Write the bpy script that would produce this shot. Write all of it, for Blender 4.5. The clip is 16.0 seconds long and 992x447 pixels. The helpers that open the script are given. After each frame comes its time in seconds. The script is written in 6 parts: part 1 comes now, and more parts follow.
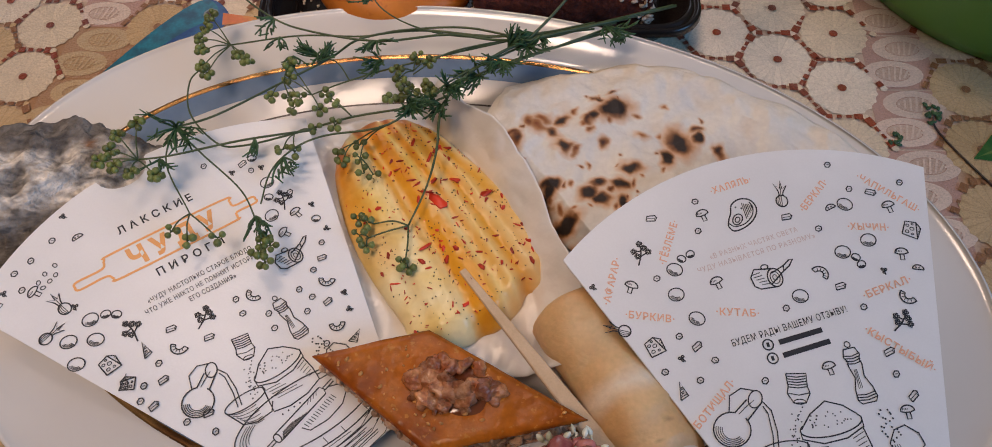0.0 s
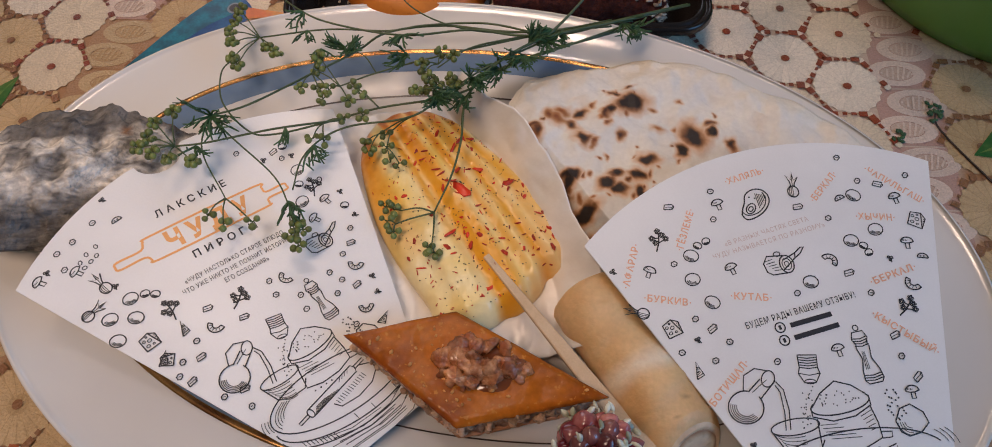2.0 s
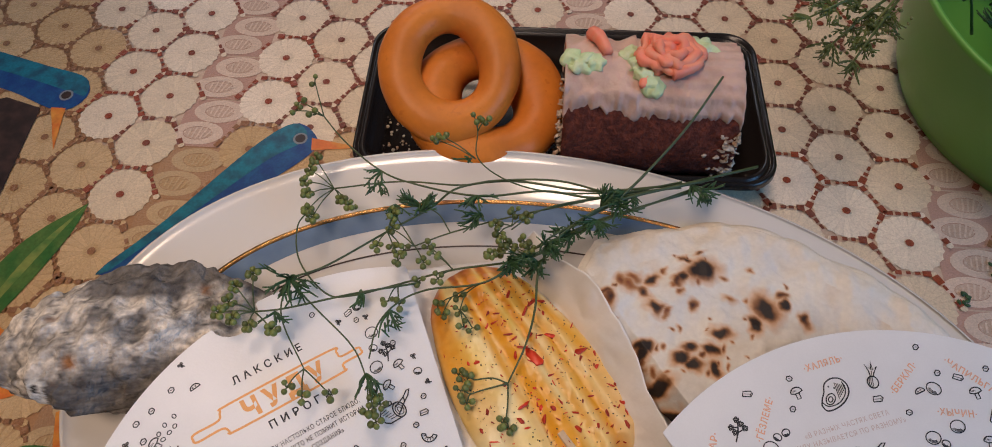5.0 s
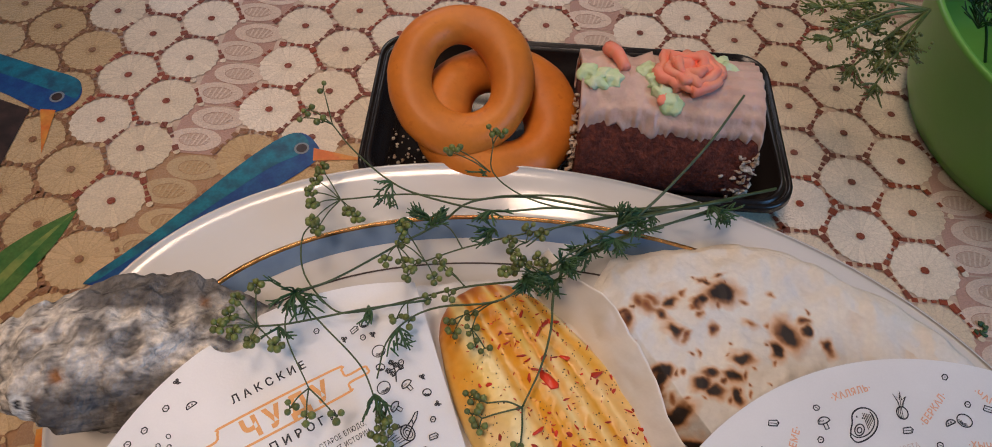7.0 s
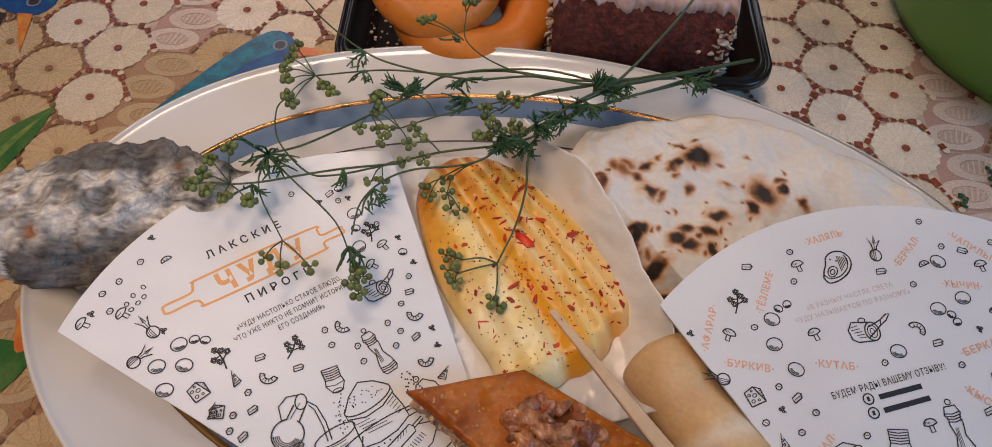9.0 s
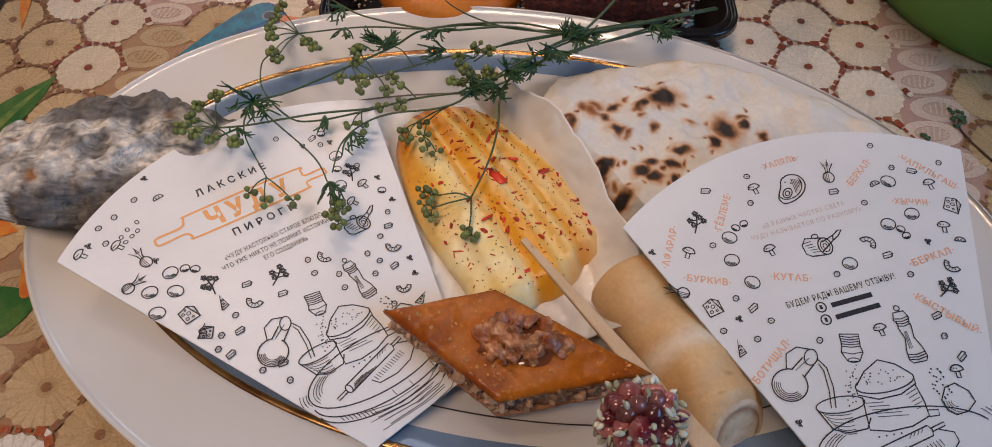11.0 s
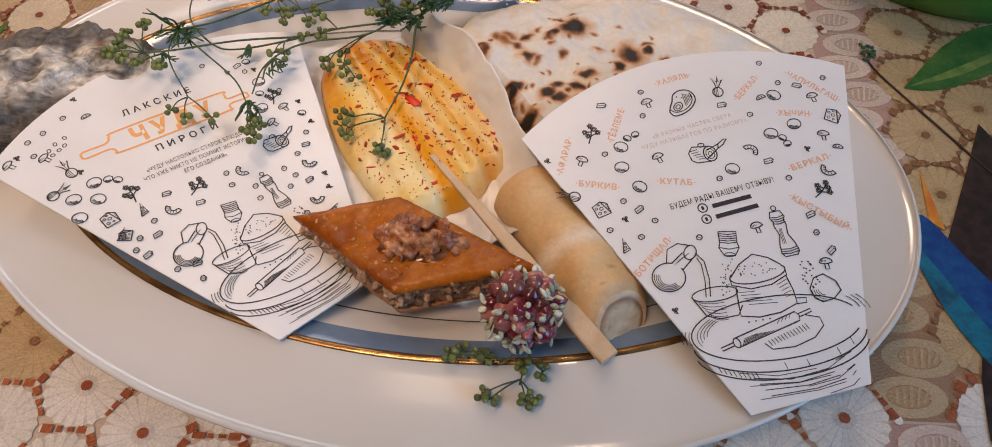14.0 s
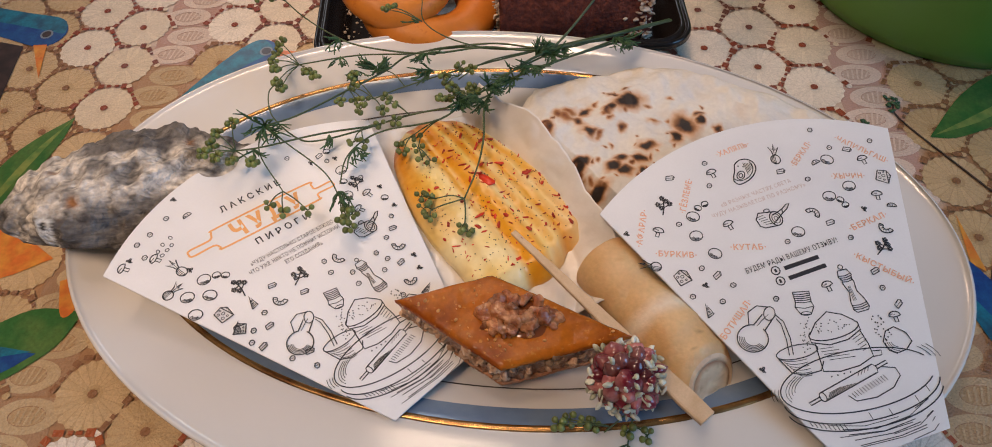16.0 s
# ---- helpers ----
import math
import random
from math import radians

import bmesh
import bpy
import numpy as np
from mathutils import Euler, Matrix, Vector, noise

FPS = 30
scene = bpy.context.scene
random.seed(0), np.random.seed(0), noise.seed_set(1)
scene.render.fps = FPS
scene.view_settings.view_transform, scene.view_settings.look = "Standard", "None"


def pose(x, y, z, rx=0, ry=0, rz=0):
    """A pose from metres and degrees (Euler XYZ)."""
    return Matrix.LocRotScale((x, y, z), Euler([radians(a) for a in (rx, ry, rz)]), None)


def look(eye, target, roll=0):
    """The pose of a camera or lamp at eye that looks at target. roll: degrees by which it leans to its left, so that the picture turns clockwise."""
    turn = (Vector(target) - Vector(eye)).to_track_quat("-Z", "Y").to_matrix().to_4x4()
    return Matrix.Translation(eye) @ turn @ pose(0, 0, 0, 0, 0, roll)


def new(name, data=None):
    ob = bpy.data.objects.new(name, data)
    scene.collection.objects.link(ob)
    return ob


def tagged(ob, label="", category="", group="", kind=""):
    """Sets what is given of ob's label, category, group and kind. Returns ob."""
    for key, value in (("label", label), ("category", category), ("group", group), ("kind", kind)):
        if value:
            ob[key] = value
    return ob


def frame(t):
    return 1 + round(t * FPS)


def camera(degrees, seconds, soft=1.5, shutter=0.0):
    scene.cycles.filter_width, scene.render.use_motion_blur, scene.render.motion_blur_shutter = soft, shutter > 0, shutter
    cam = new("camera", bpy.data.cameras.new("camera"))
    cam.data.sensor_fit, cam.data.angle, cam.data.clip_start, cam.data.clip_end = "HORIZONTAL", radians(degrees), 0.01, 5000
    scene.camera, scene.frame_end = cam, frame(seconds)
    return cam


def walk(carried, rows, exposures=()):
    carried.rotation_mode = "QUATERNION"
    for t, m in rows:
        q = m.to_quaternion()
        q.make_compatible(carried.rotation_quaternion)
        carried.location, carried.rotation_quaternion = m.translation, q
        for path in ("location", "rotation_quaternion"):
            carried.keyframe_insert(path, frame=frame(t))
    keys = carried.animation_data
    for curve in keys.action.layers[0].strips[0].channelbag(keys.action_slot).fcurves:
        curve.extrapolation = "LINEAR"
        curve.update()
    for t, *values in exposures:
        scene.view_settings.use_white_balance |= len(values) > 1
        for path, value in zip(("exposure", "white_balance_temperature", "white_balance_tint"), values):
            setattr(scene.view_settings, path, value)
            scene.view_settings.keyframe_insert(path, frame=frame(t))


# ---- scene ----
cam = camera(67.5, 16.0, 0.9)
PATH = [
    (0, (0.163, -0.03, 0.296), (0.072, 0.955, -1.443), -3.3),
    (0.5, (0.16, -0.032, 0.295), (0.071, 0.952, -1.444), -2.9),
    (1, (0.157, -0.034, 0.297), (0.072, 0.953, -1.441), -2.5),
    (1.5, (0.155, -0.037, 0.299), (0.075, 0.95, -1.439), -2.2),
    (2, (0.152, -0.041, 0.304), (0.078, 0.946, -1.434), -1.9),
    (2.5, (0.145, -0.041, 0.31), (0.067, 0.953, -1.423), -1.9),
    (3, (0.14, -0.034, 0.319), (0.06, 0.97, -1.408), -1.7),
    (3.5, (0.138, -0.024, 0.321), (0.066, 0.996, -1.398), -1.0),
    (4, (0.134, -0.013, 0.332), (0.05, 1.033, -1.371), -1.3),
    (4.5, (0.128, -0.002, 0.333), (0.026, 1.064, -1.356), -1.6),
    (7, (0.106, 0.005, 0.321), (0.058, 1.143, -1.324), 2.9),
    (7.5, (0.109, -0.006, 0.311), (0.057, 1.133, -1.332), 2.4),
    (8, (0.109, -0.019, 0.303), (0.063, 1.104, -1.351), 2.5),
    (8.5, (0.115, -0.03, 0.299), (0.063, 1.079, -1.365), 2.0),
    (9, (0.121, -0.034, 0.294), (0.071, 1.059, -1.38), 1.6),
    (9.5, (0.127, -0.041, 0.291), (0.071, 1.059, -1.378), 1.0),
    (12, (0.142, -0.076, 0.291), (0.058, 1.048, -1.361), -1.7),
    (12.5, (0.147, -0.078, 0.288), (0.06, 1.056, -1.357), -1.9),
    (13, (0.158, -0.085, 0.282), (0.067, 1.023, -1.381), -2.5),
    (13.5, (0.161, -0.09, 0.283), (0.078, 1.021, -1.378), -2.4),
    (14, (0.179, -0.103, 0.286), (0.094, 1.001, -1.38), -1.8),
    (14.5, (0.168, -0.115, 0.299), (0.089, 1.003, -1.358), 0.2),
    (15, (0.129, -0.113, 0.312), (0.06, 1.025, -1.331), -3.2),
    (15.5, (0.131, -0.103, 0.318), (0.059, 1.047, -1.316), -4.2),
    (16, (0.136, -0.099, 0.316), (0.099, 1.066, -1.31), -3.0),
]
walk(cam, [(t, look(eye, target, roll)) for t, eye, target, roll in PATH],
     [(0.0, -0.17, 5950, 7), (4.5, -0.15, 5950, 6), (7.5, -0.17, 5950, 6), (9.5, -0.15, 5950, 6), (12.5, -0.04, 6150, 7), (14.0, 0.11, 6400, 7), (15.0, 0.1, 6350, 6), (16.0, 0.08, 6300, 6)])
# ---------------------------------------------------------------- light
world = bpy.data.worlds.new("world")
world.use_nodes = True
scene.world = world
_bg = world.node_tree.nodes["Background"]
_bg.inputs[0].default_value = (0.75, 0.8, 0.9, 1)
_bg.inputs[1].default_value = 0.035


def area(name, eye, target, size, power, color):
    d = bpy.data.lights.new(name, "AREA")
    d.shape, d.size, d.energy, d.color = "DISK", size, power, color
    ob = new(name, d)
    ob.matrix_world = look(eye, target)
    return ob


# three warm overhead lamps, cones narrowed to stand in for a phone's shadow at right; cool window beyond
for _eye, _aim, _power, _soft, _cone in (((-0.03, 0.5, 1.5), (0.18, 0.32, 0), 24.0, 0.15, 35), ((0.2, 1.2, 1.55), (0.17, 0.32, 0), 17.0, 0.11, 28), ((-0.32, -0.38, 1.5), (-0.055, 0.125, 0), 75.0, 0.3, 33)):
    _lamp = new("warm_overhead_light", bpy.data.lights.new("warm_overhead_light", "SPOT"))
    _lamp.data.energy, _lamp.data.color, _lamp.data.shadow_soft_size = _power, (1.0, 0.685, 0.49), _soft
    _lamp.data.spot_size, _lamp.data.spot_blend = radians(_cone), 1.0
    _lamp.matrix_world = look(_eye, _aim)
_win = area("window_light", (-0.45, 2.1, 1.15), (0.1, 0.2, 0), 0.42, 10.0, (0.9, 0.9, 1.0))
_win.data.shape, _win.data.size, _win.data.size_y = "RECTANGLE", 1.3, 0.8
# blue fill added low at the right to cool the right sleeve; no opening there
_cool_fill = area("cool_fill_light", (1.5, -0.5, 0.85), (0.2, 0.1, 0), 1.0, 13.5, (0.27, 0.56, 1.0))

# ---------------------------------------------------------------- materials


def mat(name, color, rough=0.5, metal=0.0, vary=None, vary_scale=40.0, grain=0.0, grain_scale=400.0, bump=0.0, bump_scale=300.0,
        coat=0.0, tint=False, sss=0.0, spots=None, island=0.0, spec=0.5, each=0.0):
    """A principled material: base colour, a second colour in large soft patches, fine grain, relief."""
    m = bpy.data.materials.new(name)
    m.use_nodes = True
    nt = m.node_tree
    n, l = nt.nodes, nt.links
    p = n["Principled BSDF"]
    p.inputs["Roughness"].default_value, p.inputs["Metallic"].default_value = rough, metal
    p.inputs["Coat Weight"].default_value, p.inputs["Coat Roughness"].default_value = coat, 0.15
    p.inputs["Specular IOR Level"].default_value = spec
    if sss:
        p.inputs["Subsurface Weight"].default_value = sss
        p.inputs["Subsurface Scale"].default_value = 0.004
    co = n.new("ShaderNodeTexCoord")

    def noise_at(scale, detail=4.0):
        t = n.new("ShaderNodeTexNoise")
        t.inputs["Scale"].default_value, t.inputs["Detail"].default_value = scale, detail
        l.new(co.outputs["Object"], t.inputs["Vector"])
        return t

    def mix(kind, fac, a, b):
        x = n.new("ShaderNodeMix")
        x.data_type, x.blend_type = "RGBA", kind
        for sock, v in ((x.inputs[0], fac), (x.inputs[6], a), (x.inputs[7], b)):
            if isinstance(v, (int, float)):
                sock.default_value = v
            elif isinstance(v, tuple):
                sock.default_value = (*v, 1)
            else:
                l.new(v, sock)
        return x.outputs[2]

    if tint:
        at = n.new("ShaderNodeAttribute")
        at.attribute_name = "tint"
        col = at.outputs["Color"]
    else:
        rgb = n.new("ShaderNodeRGB")
        rgb.outputs[0].default_value = (*color, 1)
        col = rgb.outputs[0]
    if vary:
        r = n.new("ShaderNodeMapRange")
        r.inputs[1].default_value, r.inputs[2].default_value = 0.4, 0.65
        l.new(noise_at(vary_scale).outputs[0], r.inputs[0])
        col = mix("MIX", r.outputs[0], col, vary)
    if spots:
        r = n.new("ShaderNodeMapRange")
        r.inputs[1].default_value, r.inputs[2].default_value = 0.62, 0.68
        l.new(noise_at(spots[1], 2.0).outputs[0], r.inputs[0])
        col = mix("MIX", r.outputs[0], col, spots[0])
    if grain:
        g = n.new("ShaderNodeMapRange")
        g.inputs[3].default_value, g.inputs[4].default_value = 1 - grain, 1 + grain
        l.new(noise_at(grain_scale).outputs[0], g.inputs[0])
        col = mix("MULTIPLY", 1.0, col, g.outputs[0])
    if island:
        geo = n.new("ShaderNodeNewGeometry")
        g = n.new("ShaderNodeMapRange")
        g.inputs[3].default_value, g.inputs[4].default_value = 1 - island, 1 + island
        l.new(geo.outputs["Random Per Island"], g.inputs[0])
        col = mix("MULTIPLY", 1.0, col, g.outputs[0])
    if each:
        info = n.new("ShaderNodeObjectInfo")
        g = n.new("ShaderNodeMapRange")
        g.inputs[3].default_value, g.inputs[4].default_value = 1 - each, 1 + each
        l.new(info.outputs["Random"], g.inputs[0])
        col = mix("MULTIPLY", 1.0, col, g.outputs[0])
    l.new(col, p.inputs["Base Color"])
    if bump:
        b = n.new("ShaderNodeBump")
        b.inputs["Strength"].default_value, b.inputs["Distance"].default_value = bump, 0.002
        l.new(noise_at(bump_scale).outputs[0], b.inputs["Height"])
        l.new(b.outputs[0], p.inputs["Normal"])
    return m


M_CLOTH = mat("oilcloth_ground", (0.3, 0.09, 0.045), 0.35, tint=True, grain=0.25, grain_scale=900, bump=0.15, bump_scale=700)
M_LACE = mat("oilcloth_lace", (0.6, 0.5, 0.4), 0.33, tint=True, grain=0.3, grain_scale=1100, bump=0.5, bump_scale=900, island=0.05)
M_PORCELAIN = mat("white_porcelain", (0.70, 0.67, 0.63), 0.1, vary=(0.68, 0.65, 0.6), vary_scale=12, bump=0.03, bump_scale=60, coat=0.3)
M_BLUE = mat("blue_glaze", (0.14, 0.2, 0.3), 0.12, vary=(0.18, 0.25, 0.35), vary_scale=60, coat=0.4)
M_GOLD = mat("gilding", (0.5, 0.28, 0.1), 0.26, 0.85, vary=(0.24, 0.11, 0.04), vary_scale=90)
M_PAPER = mat("white_card", (0.86, 0.84, 0.82), 0.3, vary=(0.82, 0.8, 0.78), vary_scale=30, grain=0.03, grain_scale=1500, bump=0.04, bump_scale=900)
M_INK = mat("black_ink", (0.025, 0.025, 0.03), 0.5, grain=0.3, grain_scale=2500)
M_ORANGE = mat("orange_ink", (0.86, 0.42, 0.14), 0.5, grain=0.1, grain_scale=2500)
M_SALMON = mat("salmon_ink", (0.85, 0.47, 0.3), 0.5, grain=0.1, grain_scale=2500)
M_PALE = mat("pale_ink", (0.68, 0.55, 0.5), 0.5, grain=0.1, grain_scale=2500)
M_WAX = mat("waxed_paper", (0.88, 0.85, 0.82), 0.22, vary=(0.78, 0.75, 0.7), vary_scale=50, bump=0.5, bump_scale=70)
M_WAX.node_tree.nodes["Principled BSDF"].inputs["Alpha"].default_value = 0.9
M_CHEESE = mat("grilled_cheese", (0.8, 0.6, 0.2), 0.3, tint=True, grain=0.08, grain_scale=380, bump=0.2, bump_scale=160, spec=0.5)
M_CHILLI = mat("chilli_flake", (0.55, 0.035, 0.008), 0.35, island=0.5)
M_PEPPER = mat("black_pepper", (0.03, 0.02, 0.015), 0.6)
M_WOOD = mat("pale_birch", (0.66, 0.48, 0.3), 0.6, vary=(0.58, 0.4, 0.23), vary_scale=120, grain=0.12, grain_scale=1500, bump=0.1, bump_scale=900)
M_GLAZE = mat("baklava_crust", (0.45, 0.13, 0.01), 0.26, vary=(0.25, 0.055, 0.005), vary_scale=55, grain=0.4, grain_scale=400, bump=0.16, bump_scale=420, spec=0.22, spots=((0.5, 0.19, 0.03), 500))
M_FILL = mat("nut_filling", (0.36, 0.18, 0.11), 0.35, vary=(0.52, 0.33, 0.22), vary_scale=330, grain=0.45, grain_scale=700, bump=1.0, bump_scale=450, spots=((0.1, 0.04, 0.02), 420))
M_DOUGH = mat("baked_dough_edge", (0.4, 0.18, 0.085), 0.5, grain=0.25, grain_scale=600, bump=0.4, bump_scale=500)
M_FLAKE = mat("golden_flake", (0.62, 0.3, 0.08), 0.4, island=0.3)
M_NUT = mat("walnut", (0.27, 0.08, 0.028), 0.13, vary=(0.52, 0.24, 0.1), vary_scale=200, grain=0.4, grain_scale=700, bump=0.8, bump_scale=420, coat=0.6, each=0.4)
M_SYRUP = mat("dark_syrup", (0.16, 0.045, 0.012), 0.12, coat=0.5)
M_ROLL = mat("pale_pastry", (0.68, 0.42, 0.19), 0.5, tint=True, grain=0.15, grain_scale=500, bump=0.2, bump_scale=400, sss=0.08)
M_BREAD = mat("flatbread", (0.7, 0.6, 0.48), 0.62, tint=True, grain=0.12, grain_scale=450, bump=0.35, bump_scale=260)
M_STONE = mat("grey_stone", (0.3, 0.28, 0.26), 0.85, tint=True, grain=0.7, grain_scale=380, bump=1.0, bump_scale=420, spec=0.25)
M_STEM = mat("green_stem", (0.042, 0.07, 0.022), 0.45, vary=(0.075, 0.1, 0.035), vary_scale=150, grain=0.2)
M_SEED = mat("green_seed", (0.095, 0.135, 0.028), 0.35, vary=(0.18, 0.19, 0.055), vary_scale=300, each=0.4, grain=0.2, grain_scale=1500)
M_LEAF = mat("green_leaf", (0.03, 0.08, 0.028), 0.5, vary=(0.05, 0.105, 0.035), vary_scale=200, island=0.3)
M_BULBIL = mat("purple_bulbil", (0.14, 0.014, 0.024), 0.18, vary=(0.4, 0.16, 0.14), vary_scale=130, each=0.6, grain=0.2, coat=0.2)
M_BUD = mat("pale_bud", (0.68, 0.67, 0.55), 0.4, vary=(0.4, 0.42, 0.28), vary_scale=250, each=0.35)
M_TRAY = mat("black_plastic", (0.014, 0.011, 0.010), 0.24, bump=0.05, bump_scale=60)
M_BUN = mat("bagel_crust", (0.66, 0.21, 0.025), 0.42, vary=(0.56, 0.17, 0.024), vary_scale=38, grain=0.1, grain_scale=300, bump=0.15, bump_scale=160, spec=0.3, spots=((0.58, 0.17, 0.02), 220))
M_SPONGE = mat("chocolate_sponge", (0.075, 0.013, 0.006), 0.85, vary=(0.16, 0.034, 0.016), vary_scale=260, grain=0.5, grain_scale=600, bump=1.0, bump_scale=500)
M_CREAM = mat("mocha_cream", (0.62, 0.43, 0.35), 0.45, vary=(0.5, 0.33, 0.26), vary_scale=90, bump=0.4, bump_scale=220, sss=0.1)
M_CHOPPED = mat("chopped_walnut", (0.46, 0.27, 0.16), 0.35, vary=(0.56, 0.38, 0.25), vary_scale=300, bump=0.8, bump_scale=600, island=0.45)
M_CRUMB = mat("white_cream", (0.66, 0.56, 0.45), 0.6, vary=(0.4, 0.24, 0.14), vary_scale=300, bump=0.8, bump_scale=500)
M_ROSE = mat("coral_cream", (0.9, 0.26, 0.16), 0.45, vary=(0.85, 0.32, 0.2), vary_scale=150, bump=0.2, bump_scale=300, sss=0.1)
M_MINT = mat("mint_cream", (0.56, 0.68, 0.36), 0.45, vary=(0.64, 0.74, 0.48), vary_scale=200, bump=0.3, bump_scale=400, sss=0.1)
M_BOWL = mat("green_plastic", (0.155, 0.40, 0.062), 0.35, vary=(0.165, 0.43, 0.07), vary_scale=20, bump=0.03, bump_scale=300)
M_PR_TEAL = mat("print_teal", (0.02, 0.17, 0.25), 0.33, vary=(0.02, 0.08, 0.14), vary_scale=130, grain=0.35, grain_scale=700)
M_PR_BLUE = mat("print_blue", (0.015, 0.05, 0.2), 0.33, vary=(0.02, 0.09, 0.25), vary_scale=120, grain=0.3, grain_scale=700)
M_PR_BLACK = mat("print_black", (0.03, 0.02, 0.018), 0.33, vary=(0.06, 0.035, 0.03), vary_scale=150, grain=0.3)
M_PR_GREEN = mat("print_green", (0.038, 0.13, 0.03), 0.33, vary=(0.1, 0.18, 0.045), vary_scale=70, grain=0.4, grain_scale=600)
M_PR_LIME = mat("print_lime", (0.22, 0.27, 0.07), 0.33, vary=(0.1, 0.2, 0.05), vary_scale=120, grain=0.3)
M_PR_ORANGE = mat("print_orange", (0.6, 0.16, 0.03), 0.33, vary=(0.65, 0.3, 0.05), vary_scale=90, grain=0.25)
M_WALL = mat("wall_paint", (0.55, 0.5, 0.43), 0.85, vary=(0.5, 0.46, 0.4), vary_scale=3, grain=0.06, grain_scale=90)
M_FLOOR = mat("floor_boards", (0.22, 0.13, 0.07), 0.5, vary=(0.16, 0.09, 0.05), vary_scale=6, grain=0.3, grain_scale=60)
M_EYE_W = mat("grey_paint", (0.2, 0.22, 0.25), 0.4)

# ---------------------------------------------------------------- building helpers


def link_mesh(name, bm, material, smooth=True):
    me = bpy.data.meshes.new(name)
    bm.normal_update()
    bm.to_mesh(me)
    bm.free()
    me.materials.append(material)
    if smooth:
        me.shade_smooth()
    return new(name, me)


def part(name, bm, material, parent, label="", smooth=True):
    ob = link_mesh(name, bm, material, smooth)
    ob.parent = parent
    if label:
        tagged(ob, label)
    return ob


def thing(name, label, category, group="", kind=""):
    return tagged(new(name), label, category, group, kind)


def tint(ob, fn):
    """A colour for every vertex, from its place."""
    me = ob.data
    at = me.color_attributes.new("tint", "FLOAT_COLOR", "POINT")
    at.data.foreach_set("color", np.array([(*fn(v.co), 1.0) for v in me.vertices], dtype=np.float32).ravel())
    return ob


def lerp(a, b, k):
    k = min(1.0, max(0.0, k))
    return tuple(x + (y - x) * k for x, y in zip(a, b))


def catmull(pts, steps=6):
    p = [Vector(q) for q in pts]
    p = [2 * p[0] - p[1], *p, 2 * p[-1] - p[-2]]
    out = []
    for a, b, c, d in zip(p, p[1:], p[2:], p[3:]):
        for k in range(steps):
            t = k / steps
            out.append(0.5 * (2 * b + (c - a) * t + (2 * a - 5 * b + 4 * c - d) * t * t + (3 * b - a - 3 * c + d) * t ** 3))
    return [*out, p[-2]]


def tube(bm, pts, r0, r1=None, sides=6):
    r1 = r0 if r1 is None else r1
    rings = []
    for i, q in enumerate(pts):
        d = (pts[min(i + 1, len(pts) - 1)] - pts[max(i - 1, 0)])
        d = d.normalized() if d.length > 1e-9 else Vector((0, 0, 1))
        side = d.cross((0.31, 0.12, 0.94)).normalized()
        up = side.cross(d)
        r = r0 + (r1 - r0) * i / max(1, len(pts) - 1)
        rings.append([bm.verts.new(q + r * (math.cos(2 * math.pi * k / sides) * side + math.sin(2 * math.pi * k / sides) * up)) for k in range(sides)])
    for a, b in zip(rings, rings[1:]):
        for k in range(sides):
            bm.faces.new((a[k], a[(k + 1) % sides], b[(k + 1) % sides], b[k]))
    bm.faces.new(rings[0][::-1])
    bm.faces.new(rings[-1])


def blob(bm, centre, size, turn=(0, 0, 0), detail=2, rough=0.0, freq=300.0):
    """A rounded lump of the given half sizes with an uneven surface."""
    made = bmesh.ops.create_icosphere(bm, subdivisions=detail, radius=1.0)["verts"]
    m = Matrix.LocRotScale(centre, Euler([radians(a) for a in turn]), size)
    for v in made:
        v.co = m @ v.co
        if rough:
            v.co += (v.co - Vector(centre)).normalized() * rough * noise.noise(v.co * freq)
    return made


def loft(bm, rings, close_first=True, close_last=True):
    made = [[bm.verts.new(p) for p in ring] for ring in rings]
    for a, b in zip(made, made[1:]):
        for k in range(len(a)):
            bm.faces.new((a[k], a[(k + 1) % len(a)], b[(k + 1) % len(a)], b[k]))
    if close_first:
        bm.faces.new(made[0][::-1])
    if close_last:
        bm.faces.new(made[-1])


def slab(bm, outline, z0, z1, inset=0.0):
    """A flat prism over an outline in x, y, with a bevelled upper edge."""
    cx, cy = sum(p[0] for p in outline) / len(outline), sum(p[1] for p in outline) / len(outline)
    shrink = [(x + (cx - x) * inset, y + (cy - y) * inset) for x, y in outline]
    rings = [[(x, y, z0) for x, y in outline]]
    if inset:
        rings.append([(x, y, z1 - (z1 - z0) * 0.3) for x, y in outline])
    rings.append([(x, y, z1) for x, y in shrink])
    loft(bm, rings)


